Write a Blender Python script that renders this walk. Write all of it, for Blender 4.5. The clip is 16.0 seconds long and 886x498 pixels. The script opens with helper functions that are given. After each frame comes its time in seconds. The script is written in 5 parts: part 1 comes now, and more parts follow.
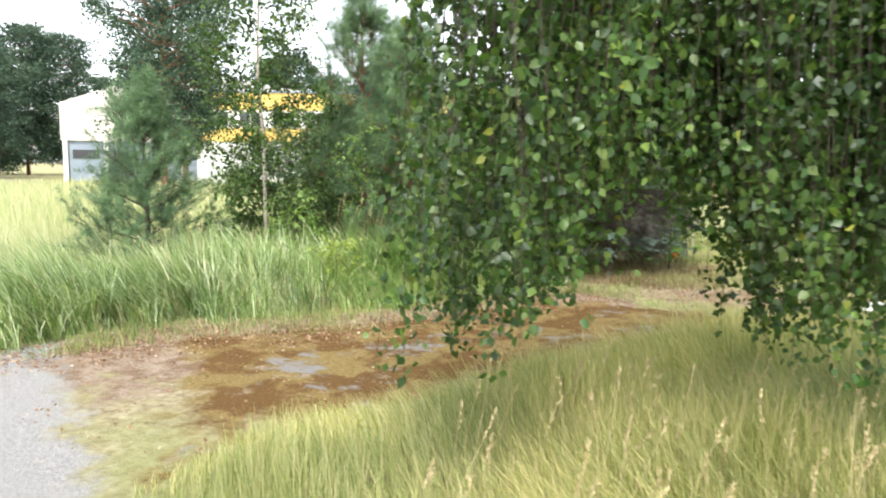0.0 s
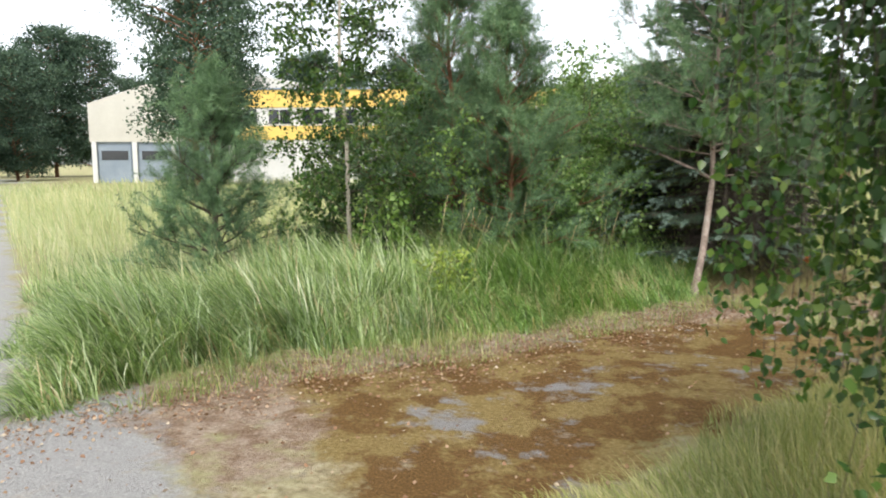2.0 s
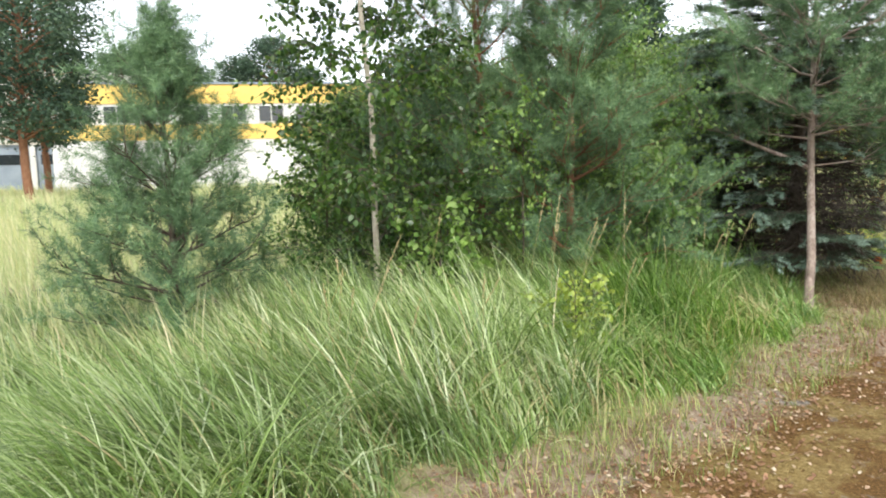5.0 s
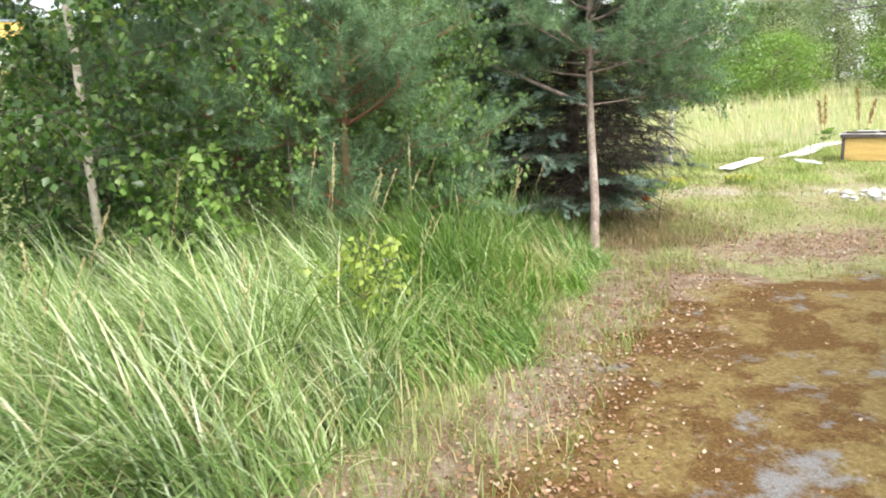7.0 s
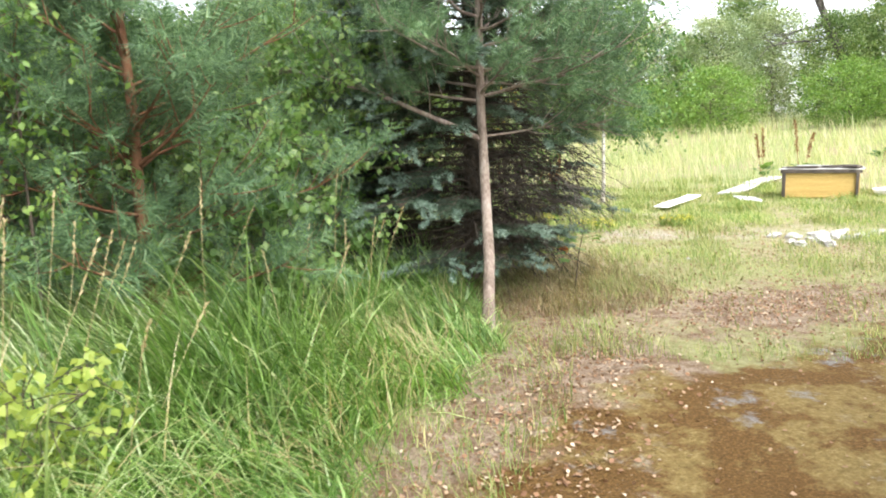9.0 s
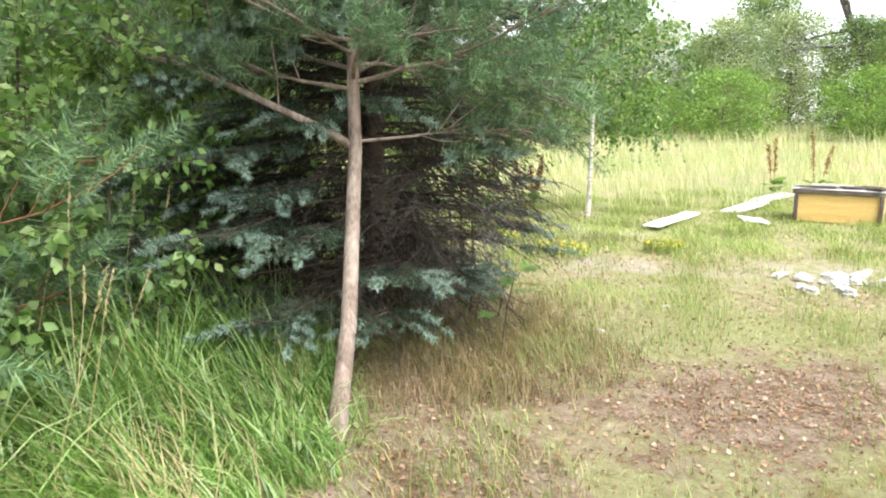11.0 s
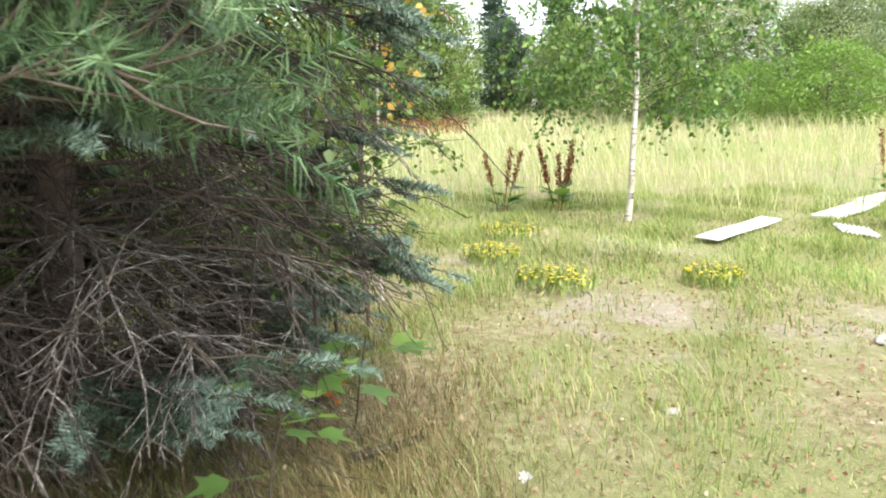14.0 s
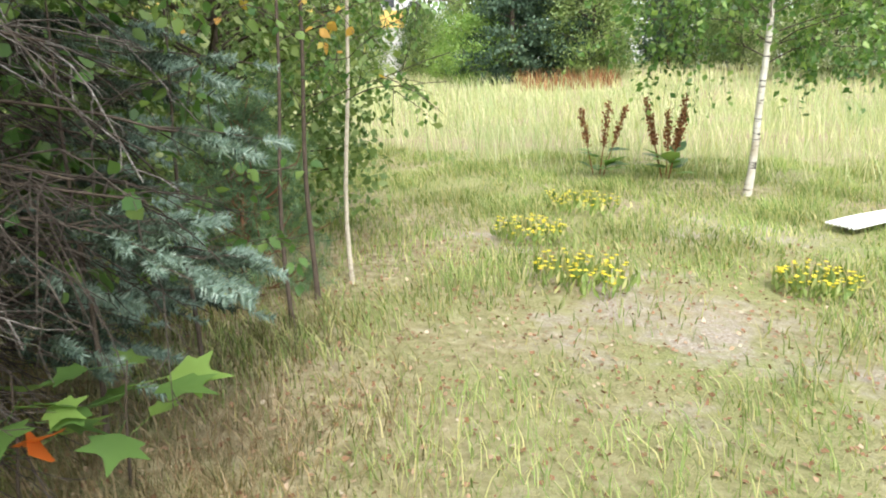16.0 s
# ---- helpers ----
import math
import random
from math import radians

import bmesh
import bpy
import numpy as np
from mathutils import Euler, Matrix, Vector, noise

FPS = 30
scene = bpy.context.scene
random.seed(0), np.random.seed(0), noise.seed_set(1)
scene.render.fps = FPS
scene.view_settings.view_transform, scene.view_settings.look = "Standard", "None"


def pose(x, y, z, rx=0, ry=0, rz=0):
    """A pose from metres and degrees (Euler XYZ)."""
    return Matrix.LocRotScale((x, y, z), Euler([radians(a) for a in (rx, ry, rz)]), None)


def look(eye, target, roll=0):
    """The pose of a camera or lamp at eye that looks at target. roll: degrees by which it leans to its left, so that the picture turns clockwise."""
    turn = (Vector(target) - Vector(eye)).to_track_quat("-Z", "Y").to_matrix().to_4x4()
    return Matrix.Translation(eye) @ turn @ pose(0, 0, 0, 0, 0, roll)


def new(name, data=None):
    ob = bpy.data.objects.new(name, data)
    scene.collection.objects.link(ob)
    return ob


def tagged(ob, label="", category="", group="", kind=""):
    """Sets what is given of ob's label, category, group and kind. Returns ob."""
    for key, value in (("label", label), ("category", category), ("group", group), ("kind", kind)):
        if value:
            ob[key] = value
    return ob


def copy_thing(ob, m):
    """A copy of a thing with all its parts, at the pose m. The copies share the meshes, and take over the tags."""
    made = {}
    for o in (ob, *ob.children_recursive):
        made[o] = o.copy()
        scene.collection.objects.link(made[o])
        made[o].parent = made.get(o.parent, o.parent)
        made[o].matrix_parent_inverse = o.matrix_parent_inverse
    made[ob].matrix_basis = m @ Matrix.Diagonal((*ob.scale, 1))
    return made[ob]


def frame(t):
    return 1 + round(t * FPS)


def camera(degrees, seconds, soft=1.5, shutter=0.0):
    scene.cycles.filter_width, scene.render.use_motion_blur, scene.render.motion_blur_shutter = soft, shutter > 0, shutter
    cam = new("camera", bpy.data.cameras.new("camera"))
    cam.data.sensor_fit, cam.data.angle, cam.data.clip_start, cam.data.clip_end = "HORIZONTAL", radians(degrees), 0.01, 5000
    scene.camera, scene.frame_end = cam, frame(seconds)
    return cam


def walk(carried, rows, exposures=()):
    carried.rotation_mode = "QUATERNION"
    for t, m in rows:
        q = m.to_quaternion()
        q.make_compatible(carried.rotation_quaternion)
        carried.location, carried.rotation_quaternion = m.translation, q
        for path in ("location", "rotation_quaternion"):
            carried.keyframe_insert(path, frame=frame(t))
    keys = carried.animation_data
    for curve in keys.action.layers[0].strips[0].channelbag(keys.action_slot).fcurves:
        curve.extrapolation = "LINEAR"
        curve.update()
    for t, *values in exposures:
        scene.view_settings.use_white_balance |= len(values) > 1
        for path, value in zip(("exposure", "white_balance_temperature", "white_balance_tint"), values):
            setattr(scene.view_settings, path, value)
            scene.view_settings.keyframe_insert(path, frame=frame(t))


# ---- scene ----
cam = camera(63.4, 16.0, soft=1.9, shutter=0.2)
PATH = [
    (0, (1.874, 0.489, 1.502), (1.421, 2.424, 1.276), 0.8),
    (0.5, (1.556, 0.723, 1.495), (1.007, 2.634, 1.279), 1.2),
    (1, (1.24, 0.965, 1.512), (0.811, 2.909, 1.321), 1.3),
    (1.5, (0.923, 1.224, 1.495), (0.461, 3.159, 1.288), -1.0),
    (2, (0.626, 1.404, 1.517), (0.118, 3.324, 1.277), -0.2),
    (2.5, (0.347, 1.627, 1.511), (-0.234, 3.522, 1.239), -0.7),
    (3, (0.07, 1.904, 1.504), (-0.499, 3.801, 1.222), 0.9),
    (3.2, (-0.045, 2.007, 1.513), (-0.628, 3.897, 1.217), 0.6),
    (5.3, (-1.881, 3.487, 1.458), (-1.822, 5.472, 1.215), -0.1),
    (5.5, (-1.917, 3.595, 1.455), (-1.766, 5.569, 1.177), 0.8),
    (6, (-1.968, 3.775, 1.431), (-1.565, 5.712, 1.144), -1.4),
    (6.5, (-1.864, 3.976, 1.41), (-1.368, 5.883, 1.067), -0.8),
    (7, (-1.684, 4.255, 1.396), (-1.137, 6.137, 0.999), -1.9),
    (7.5, (-1.493, 4.537, 1.41), (-0.815, 6.381, 1.041), -1.7),
    (8, (-1.201, 4.815, 1.407), (-0.49, 6.649, 1.044), -1.4),
    (8.5, (-0.94, 5.166, 1.404), (-0.106, 6.952, 1.068), -0.7),
    (9, (-0.605, 5.464, 1.356), (0.081, 7.317, 1.044), -1.8),
    (9.5, (-0.275, 5.753, 1.366), (0.425, 7.588, 0.989), -1.3),
    (9.7, (-0.152, 5.88, 1.376), (0.685, 7.671, 1.069), 0.1),
    (11.8, (1.234, 7.289, 1.416), (1.735, 9.192, 1.061), -0.0),
    (12, (1.349, 7.428, 1.396), (1.829, 9.337, 1.038), -0.4),
    (12.5, (1.652, 7.748, 1.386), (2.203, 9.63, 0.989), 0.3),
    (13, (1.974, 8.049, 1.401), (2.429, 9.955, 1.001), 0.5),
    (13.5, (2.317, 8.419, 1.355), (2.852, 10.315, 1.009), 3.5),
    (14, (2.637, 8.698, 1.347), (3.064, 10.616, 0.971), 0.8),
    (14.5, (2.938, 9.013, 1.321), (3.27, 10.944, 0.922), 0.9),
    (15, (3.291, 9.245, 1.351), (3.532, 11.17, 0.865), -0.1),
    (15.5, (3.599, 9.424, 1.326), (3.688, 11.371, 0.875), 1.0),
    (16, (3.842, 9.691, 1.265), (3.826, 11.626, 0.76), 1.6),
]
EXPOSURES = [(0.0, 1.68), (1.0, 1.42), (2.5, 1.05), (3.2, 1.0), (5.5, 1.52), (8.0, 1.82), (12.5, 1.88), (16.0, 1.64)]
walk(cam, [(t, look(eye, target, roll)) for t, eye, target, roll in PATH], EXPOSURES)

# ---- world and light: a bright overcast afternoon ----
world = bpy.data.worlds.new("overcast_sky")
scene.world = world
world.use_nodes = True
wn = world.node_tree
sky = wn.nodes.new("ShaderNodeTexSky")
sky.sky_type = "NISHITA"
sky.sun_disc = False
sky.sun_elevation = radians(52)
sky.sun_rotation = radians(170)
sky.dust_density = 1.5
sky.ozone_density = 0.6
veil = wn.nodes.new("ShaderNodeHueSaturation")
veil.inputs["Saturation"].default_value = 0.30
wn.links.new(sky.outputs[0], veil.inputs["Color"])
wn.links.new(veil.outputs[0], wn.nodes["Background"].inputs[0])
wn.nodes["Background"].inputs[1].default_value = 0.15
sun = new("sun", bpy.data.lights.new("sun", "SUN"))
sun.data.energy = 1.4
sun.data.angle = radians(28)
sun.data.color = (1.0, 0.97, 0.91)
sun.matrix_world = look((3, -17, 22), (0, 0, 0))

rng = np.random.default_rng(7)


# ---- materials ----
def nodes_of(name, rough=0.8, spec=0.3):
    m = bpy.data.materials.new(name)
    m.use_nodes = True
    t = m.node_tree
    b = t.nodes["Principled BSDF"]
    b.inputs["Roughness"].default_value = rough
    b.inputs["Specular IOR Level"].default_value = spec
    return m, t, b


def ramp(t, source, stops):
    r = t.nodes.new("ShaderNodeValToRGB")
    e = r.color_ramp.elements
    while len(e) < len(stops):
        e.new(0.5)
    for k, (p, c) in zip(e, stops):
        k.position, k.color = p, (*c, 1)
    t.links.new(source, r.inputs[0])
    return r.outputs[0]


def grain(t, scale, detail=4.0, rough=0.6, stretch=None):
    n = t.nodes.new("ShaderNodeTexNoise")
    n.inputs["Scale"].default_value = scale
    n.inputs["Detail"].default_value = detail
    n.inputs["Roughness"].default_value = rough
    c = t.nodes.new("ShaderNodeTexCoord")
    if stretch:
        k = t.nodes.new("ShaderNodeMapping")
        k.inputs["Scale"].default_value = stretch
        t.links.new(c.outputs["Object"], k.inputs[0])
        t.links.new(k.outputs[0], n.inputs["Vector"])
    else:
        t.links.new(c.outputs["Object"], n.inputs["Vector"])
    return n.outputs["Fac"]


def mixed(t, fac, a, b, mode="MIX"):
    n = t.nodes.new("ShaderNodeMix")
    n.data_type, n.blend_type = "RGBA", mode
    for src, sock in ((fac, n.inputs[0]), (a, n.inputs[6]), (b, n.inputs[7])):
        if isinstance(src, (int, float)):
            sock.default_value = src
        elif isinstance(src, tuple):
            sock.default_value = (*src, 1)
        else:
            t.links.new(src, sock)
    return n.outputs[2]


def calc(t, op, a, b=0.0, clamp=False):
    n = t.nodes.new("ShaderNodeMath")
    n.operation, n.use_clamp = op, clamp
    for src, sock in ((a, n.inputs[0]), (b, n.inputs[1])):
        if isinstance(src, (int, float)):
            sock.default_value = src
        else:
            t.links.new(src, sock)
    return n.outputs[0]


def bumped(t, b, height, strength=0.4, distance=0.02):
    n = t.nodes.new("ShaderNodeBump")
    n.inputs["Strength"].default_value = strength
    n.inputs["Distance"].default_value = distance
    t.links.new(height, n.inputs["Height"])
    t.links.new(n.outputs[0], b.inputs["Normal"])


def leafy(name, stops, thin=0.35, rough=0.5, spec=0.4, patches=0.0, swing=((0.6, 0.68, 0.6), (1.35, 1.25, 1.15))):
    """Leaf or blade: each island takes its own shade, light passes through."""
    m, t, b = nodes_of(name, rough, spec)
    g = t.nodes.new("ShaderNodeNewGeometry")
    col = ramp(t, g.outputs["Random Per Island"], stops)
    if patches:
        n = ramp(t, grain(t, patches, 2.0), [(0.35, swing[0]), (0.65, swing[1])])
        col = mixed(t, 1.0, col, n, "MULTIPLY")
    t.links.new(col, b.inputs["Base Color"])
    tr = t.nodes.new("ShaderNodeBsdfTranslucent")
    warm = mixed(t, 1.0, col, (1.15, 1.25, 0.6), "MULTIPLY")
    t.links.new(warm, tr.inputs[0])
    mix = t.nodes.new("ShaderNodeMixShader")
    mix.inputs[0].default_value = thin
    t.links.new(b.outputs[0], mix.inputs[1])
    t.links.new(tr.outputs[0], mix.inputs[2])
    t.links.new(mix.outputs[0], t.nodes["Material Output"].inputs[0])
    return m


def surface(name, stops, scale=8.0, fine=60.0, rough=0.8, spec=0.3, bump=0.4, stretch=None, depth=0.01):
    m, t, b = nodes_of(name, rough, spec)
    n1, n2 = grain(t, scale, 5.0, 0.65, stretch), grain(t, fine, 3.0, 0.6, stretch)
    both = calc(t, "ADD", calc(t, "MULTIPLY", n1, 0.65), calc(t, "MULTIPLY", n2, 0.35))
    t.links.new(ramp(t, both, stops), b.inputs["Base Color"])
    bumped(t, b, both, bump, depth)
    return m


# pale upper stops paint sky sheen on blades, low stops the dark gaps between
GRASS_TALL = leafy("tall_grass_blades", [(0.0, (0.065, 0.12, 0.028)), (0.4, (0.17, 0.26, 0.07)), (0.7, (0.32, 0.42, 0.17)), (0.88, (0.49, 0.57, 0.34)), (0.96, (0.62, 0.66, 0.48)), (1.0, (0.50, 0.38, 0.22))], 0.36, 0.30, 0.6, 0.8, ((0.62, 0.68, 0.58), (1.28, 1.22, 1.22)))
GRASS_LUSH = leafy("lush_grass_blades", [(0.0, (0.06, 0.13, 0.025)), (0.5, (0.16, 0.29, 0.065)), (0.8, (0.29, 0.43, 0.14)), (0.95, (0.46, 0.57, 0.30)), (1.0, (0.50, 0.42, 0.22))], 0.40, 0.32, 0.55, 0.9, ((0.68, 0.72, 0.62), (1.28, 1.22, 1.2)))
# olive-brown blades; the dark stops also carry the shade beside the spruce
GRASS_OLIVE_SHADED = leafy("shade_toned_grass_blades", [(0.0, (0.08, 0.09, 0.03)), (0.5, (0.16, 0.155, 0.06)), (0.8, (0.27, 0.20, 0.10)), (1.0, (0.40, 0.31, 0.18))], 0.3, 0.6, 0.3, 1.2)
# lit version of the shrub leaves: sunlight is put into the base colour
SHRUB_LEAF_SUNLIT = leafy("sunlit_shrub_leaves", [(0.0, (0.11, 0.21, 0.06)), (0.6, (0.20, 0.33, 0.11)), (1.0, (0.34, 0.46, 0.19))], 0.5, 0.4, 0.5, 1.4, ((0.7, 0.75, 0.7), (1.3, 1.2, 1.15)))
GRASS_FIELD = leafy("field_grass_blades", [(0.0, (0.31, 0.38, 0.19)), (0.5, (0.46, 0.49, 0.29)), (1.0, (0.64, 0.59, 0.43))], 0.42, 0.55, 0.3, 0.35, ((0.82, 0.88, 0.82), (1.22, 1.15, 1.12)))
GRASS_DRY = leafy("dry_grass_blades", [(0.0, (0.20, 0.25, 0.08)), (0.45, (0.38, 0.40, 0.17)), (1.0, (0.62, 0.55, 0.33))], 0.35, 0.55, 0.3, 0.7)
GRASS_SHORT = leafy("short_grass_blades", [(0.0, (0.13, 0.20, 0.06)), (0.55, (0.28, 0.35, 0.14)), (1.0, (0.54, 0.47, 0.28))], 0.4, 0.6, 0.3, 0.9, ((0.82, 0.80, 0.7), (1.25, 1.28, 1.15)))
STRAW = leafy("straw", [(0.0, (0.42, 0.33, 0.17)), (1.0, (0.62, 0.52, 0.32))], 0.2, 0.7, 0.2)
BIRCH_LEAF = leafy("birch_leaves", [(0.0, (0.025, 0.065, 0.016)), (0.6, (0.06, 0.12, 0.027)), (0.93, (0.12, 0.19, 0.045)), (0.992, (0.16, 0.23, 0.06)), (1.0, (0.36, 0.36, 0.07))], 0.38, 0.36, 0.5, 1.6, ((0.5, 0.55, 0.5), (1.45, 1.4, 1.3)))
SHRUB_LEAF = leafy("shrub_leaves", [(0.0, (0.06, 0.14, 0.035)), (0.6, (0.13, 0.24, 0.07)), (1.0, (0.26, 0.37, 0.13))], 0.45, 0.4, 0.5, 1.4, ((0.65, 0.7, 0.65), (1.4, 1.3, 1.25)))
BRIGHT_LEAF = leafy("bright_leaves", [(0.0, (0.12, 0.23, 0.05)), (1.0, (0.27, 0.39, 0.10))], 0.4, 0.45, 0.4)
FRESH_NEEDLE = leafy("fresh_spruce_needles", [(0.0, (0.11, 0.18, 0.14)), (0.6, (0.22, 0.31, 0.25)), (1.0, (0.38, 0.47, 0.40))], 0.1, 0.5, 0.4)
PINE_NEEDLE = leafy("pine_needles", [(0.0, (0.055, 0.11, 0.053)), (0.6, (0.115, 0.20, 0.095)), (1.0, (0.23, 0.34, 0.17))], 0.15, 0.5, 0.4, 1.6, ((0.6, 0.65, 0.62), (1.45, 1.4, 1.4)))
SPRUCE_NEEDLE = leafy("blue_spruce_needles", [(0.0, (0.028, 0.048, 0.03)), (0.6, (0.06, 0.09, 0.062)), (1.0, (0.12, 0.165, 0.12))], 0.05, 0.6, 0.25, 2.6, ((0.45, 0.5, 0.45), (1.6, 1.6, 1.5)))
FAR_PINE = leafy("far_pine_needles", [(0.0, (0.03, 0.062, 0.042)), (0.7, (0.06, 0.105, 0.07)), (1.0, (0.11, 0.17, 0.11))], 0.12, 0.6, 0.3, 0.3)
FAR_LEAF = leafy("far_leaves", [(0.0, (0.11, 0.18, 0.06)), (0.6, (0.20, 0.28, 0.11)), (1.0, (0.34, 0.41, 0.20))], 0.4, 0.55, 0.3, 0.25)
WILLOW_LEAF = leafy("willow_leaves", [(0.0, (0.20, 0.26, 0.14)), (0.6, (0.33, 0.39, 0.24)), (1.0, (0.48, 0.53, 0.38))], 0.4, 0.55, 0.3, 0.3)
AUTUMN_LEAF = leafy("autumn_leaves", [(0.0, (0.45, 0.24, 0.05)), (0.6, (0.60, 0.38, 0.08)), (1.0, (0.48, 0.45, 0.12))], 0.4, 0.5, 0.4)
LITTER = leafy("fallen_leaves", [(0.0, (0.17, 0.09, 0.05)), (0.45, (0.29, 0.16, 0.09)), (0.85, (0.40, 0.28, 0.18)), (1.0, (0.54, 0.45, 0.34))], 0.1, 0.7, 0.25)
RUST_LEAF = leafy("rust_brown_seeds", [(0.0, (0.14, 0.06, 0.025)), (1.0, (0.34, 0.16, 0.07))], 0.1, 0.7, 0.2)
YELLOW_PETAL = leafy("yellow_petals", [(0.0, (0.70, 0.55, 0.03)), (1.0, (0.85, 0.72, 0.10))], 0.3, 0.5, 0.3)
ORANGE_LEAF = leafy("orange_leaf", [(0.0, (0.75, 0.16, 0.03)), (1.0, (0.85, 0.25, 0.05))], 0.3, 0.45, 0.4)

PINE_BARK = surface("pine_bark", [(0.34, (0.10, 0.075, 0.06)), (0.5, (0.26, 0.20, 0.165)), (0.66, (0.42, 0.36, 0.31))], 11, 60, 0.9, 0.2, 0.9, (1, 1, 0.35), 0.012)
RED_BARK = surface("young_pine_bark", [(0.3, (0.11, 0.05, 0.03)), (0.55, (0.25, 0.125, 0.07)), (0.75, (0.33, 0.20, 0.13))], 12, 60, 0.9, 0.2, 0.7, (1, 1, 0.4), 0.008)
LICHEN_TWIG = surface("lichen_grey_bark", [(0.40, (0.05, 0.042, 0.035)), (0.55, (0.16, 0.145, 0.13)), (0.68, (0.46, 0.44, 0.41))], 18, 90, 0.95, 0.1, 0.6)
TWIG_BARK = surface("twig_bark", [(0.3, (0.045, 0.034, 0.026)), (0.7, (0.14, 0.11, 0.085))], 20, 90, 0.9, 0.2, 0.6)
GREY_TWIG = surface("dead_grey_bark", [(0.35, (0.028, 0.023, 0.019)), (0.55, (0.07, 0.058, 0.047)), (0.66, (0.16, 0.14, 0.12)), (0.74, (0.38, 0.36, 0.33))], 16, 90, 0.95, 0.1, 0.6)


def birch_bark():
    m, t, b = nodes_of("birch_bark", 0.6, 0.3)
    bands = ramp(t, grain(t, 7, 5, 0.7, (0.6, 0.6, 3.2)), [(0.40, (0.05, 0.045, 0.04)), (0.46, (0.62, 0.60, 0.54)), (0.9, (0.80, 0.78, 0.72))])
    stain = ramp(t, grain(t, 3, 3), [(0.35, (0.62, 0.55, 0.45)), (0.6, (1, 1, 1))])
    t.links.new(mixed(t, 1.0, bands, stain, "MULTIPLY"), b.inputs["Base Color"])
    bumped(t, b, grain(t, 30), 0.3, 0.004)
    return m


def tan_birch_bark():
    return surface("young_birch_bark", [(0.32, (0.13, 0.10, 0.075)), (0.45, (0.42, 0.37, 0.29)), (0.75, (0.60, 0.55, 0.46))], 7, 40, 0.65, 0.3, 0.4, (0.7, 0.7, 2.6), 0.005)


BIRCH_BARK, TAN_BARK = birch_bark(), tan_birch_bark()


def ground_paint():
    """Soil with thatch, worn asphalt, brown moss and leaf litter, each where its mask says, with ragged edges."""
    m, t, b = nodes_of("ground_cover", 0.95, 0.15)

    def mask(name, sharp=5.0, wobble=1.6, scale=2.2):
        a = t.nodes.new("ShaderNodeAttribute")
        a.attribute_name = name
        n = calc(t, "MULTIPLY", calc(t, "SUBTRACT", grain(t, scale, 9, 0.72), 0.5), wobble)
        v = calc(t, "ADD", a.outputs["Fac"], n)
        return calc(t, "MULTIPLY", calc(t, "SUBTRACT", v, 0.5 - 0.5 / sharp), sharp, True)

    fine, mid, big = grain(t, 90, 4, 0.7), grain(t, 14, 5, 0.65), grain(t, 0.5, 4, 0.6)
    soil = ramp(t, mid, [(0.3, (0.20, 0.16, 0.09)), (0.5, (0.38, 0.32, 0.19)), (0.7, (0.56, 0.49, 0.33))])
    green = ramp(t, fine, [(0.3, (0.19, 0.22, 0.07)), (0.7, (0.43, 0.43, 0.20))])
    base = mixed(t, ramp(t, big, [(0.38, (0, 0, 0)), (0.62, (1, 1, 1))]), soil, green)
    litter = mixed(t, ramp(t, grain(t, 5, 6, 0.7), [(0.4, (0, 0, 0)), (0.6, (1, 1, 1))]), ramp(t, grain(t, 70, 5, 0.8), [(0.28, (0.07, 0.045, 0.03)), (0.5, (0.22, 0.14, 0.085)), (0.72, (0.44, 0.34, 0.26))]), ramp(t, grain(t, 55, 5, 0.8), [(0.28, (0.17, 0.12, 0.085)), (0.5, (0.38, 0.29, 0.21)), (0.72, (0.58, 0.50, 0.42))]))
    base = mixed(t, mask("litter", 2.5, 2.6, 3.0), base, litter)
    asphalt = ramp(t, grain(t, 120, 3, 0.8), [(0.3, (0.17, 0.16, 0.15)), (0.6, (0.33, 0.315, 0.30)), (0.75, (0.50, 0.48, 0.46))])
    gravel = ramp(t, grain(t, 80, 5, 0.8), [(0.3, (0.24, 0.23, 0.22)), (0.55, (0.41, 0.40, 0.38)), (0.75, (0.55, 0.54, 0.52))])
    gold = ramp(t, grain(t, 40, 5, 0.75), [(0.3, (0.15, 0.10, 0.035)), (0.55, (0.29, 0.21, 0.08)), (0.75, (0.42, 0.33, 0.16))])
    brown = ramp(t, grain(t, 70, 5, 0.75), [(0.3, (0.065, 0.036, 0.014)), (0.55, (0.18, 0.10, 0.033)), (0.75, (0.33, 0.21, 0.085))])
    moss = mixed(t, ramp(t, grain(t, 1.5, 9, 0.72), [(0.46, (0, 0, 0)), (0.53, (1, 1, 1))]), gold, brown)
    worn = ramp(t, grain(t, 1.25, 9, 0.72), [(0.555, (0, 0, 0)), (0.62, (1, 1, 1))])
    moss = mixed(t, worn, moss, asphalt)
    base = mixed(t, mask("moss", 3.5, 2.0, 2.0), base, moss)
    base = mixed(t, mask("road", 4.0, 1.6, 1.6), base, gravel)
    pale = ramp(t, grain(t, 60, 4, 0.7), [(0.3, (0.30, 0.24, 0.17)), (0.7, (0.60, 0.54, 0.46))])
    base = mixed(t, mask("bare", 2.0, 2.8, 2.6), base, pale)
    t.links.new(base, b.inputs["Base Color"])
    bumped(t, b, calc(t, "ADD", fine, mid), 0.8, 0.03)
    return m


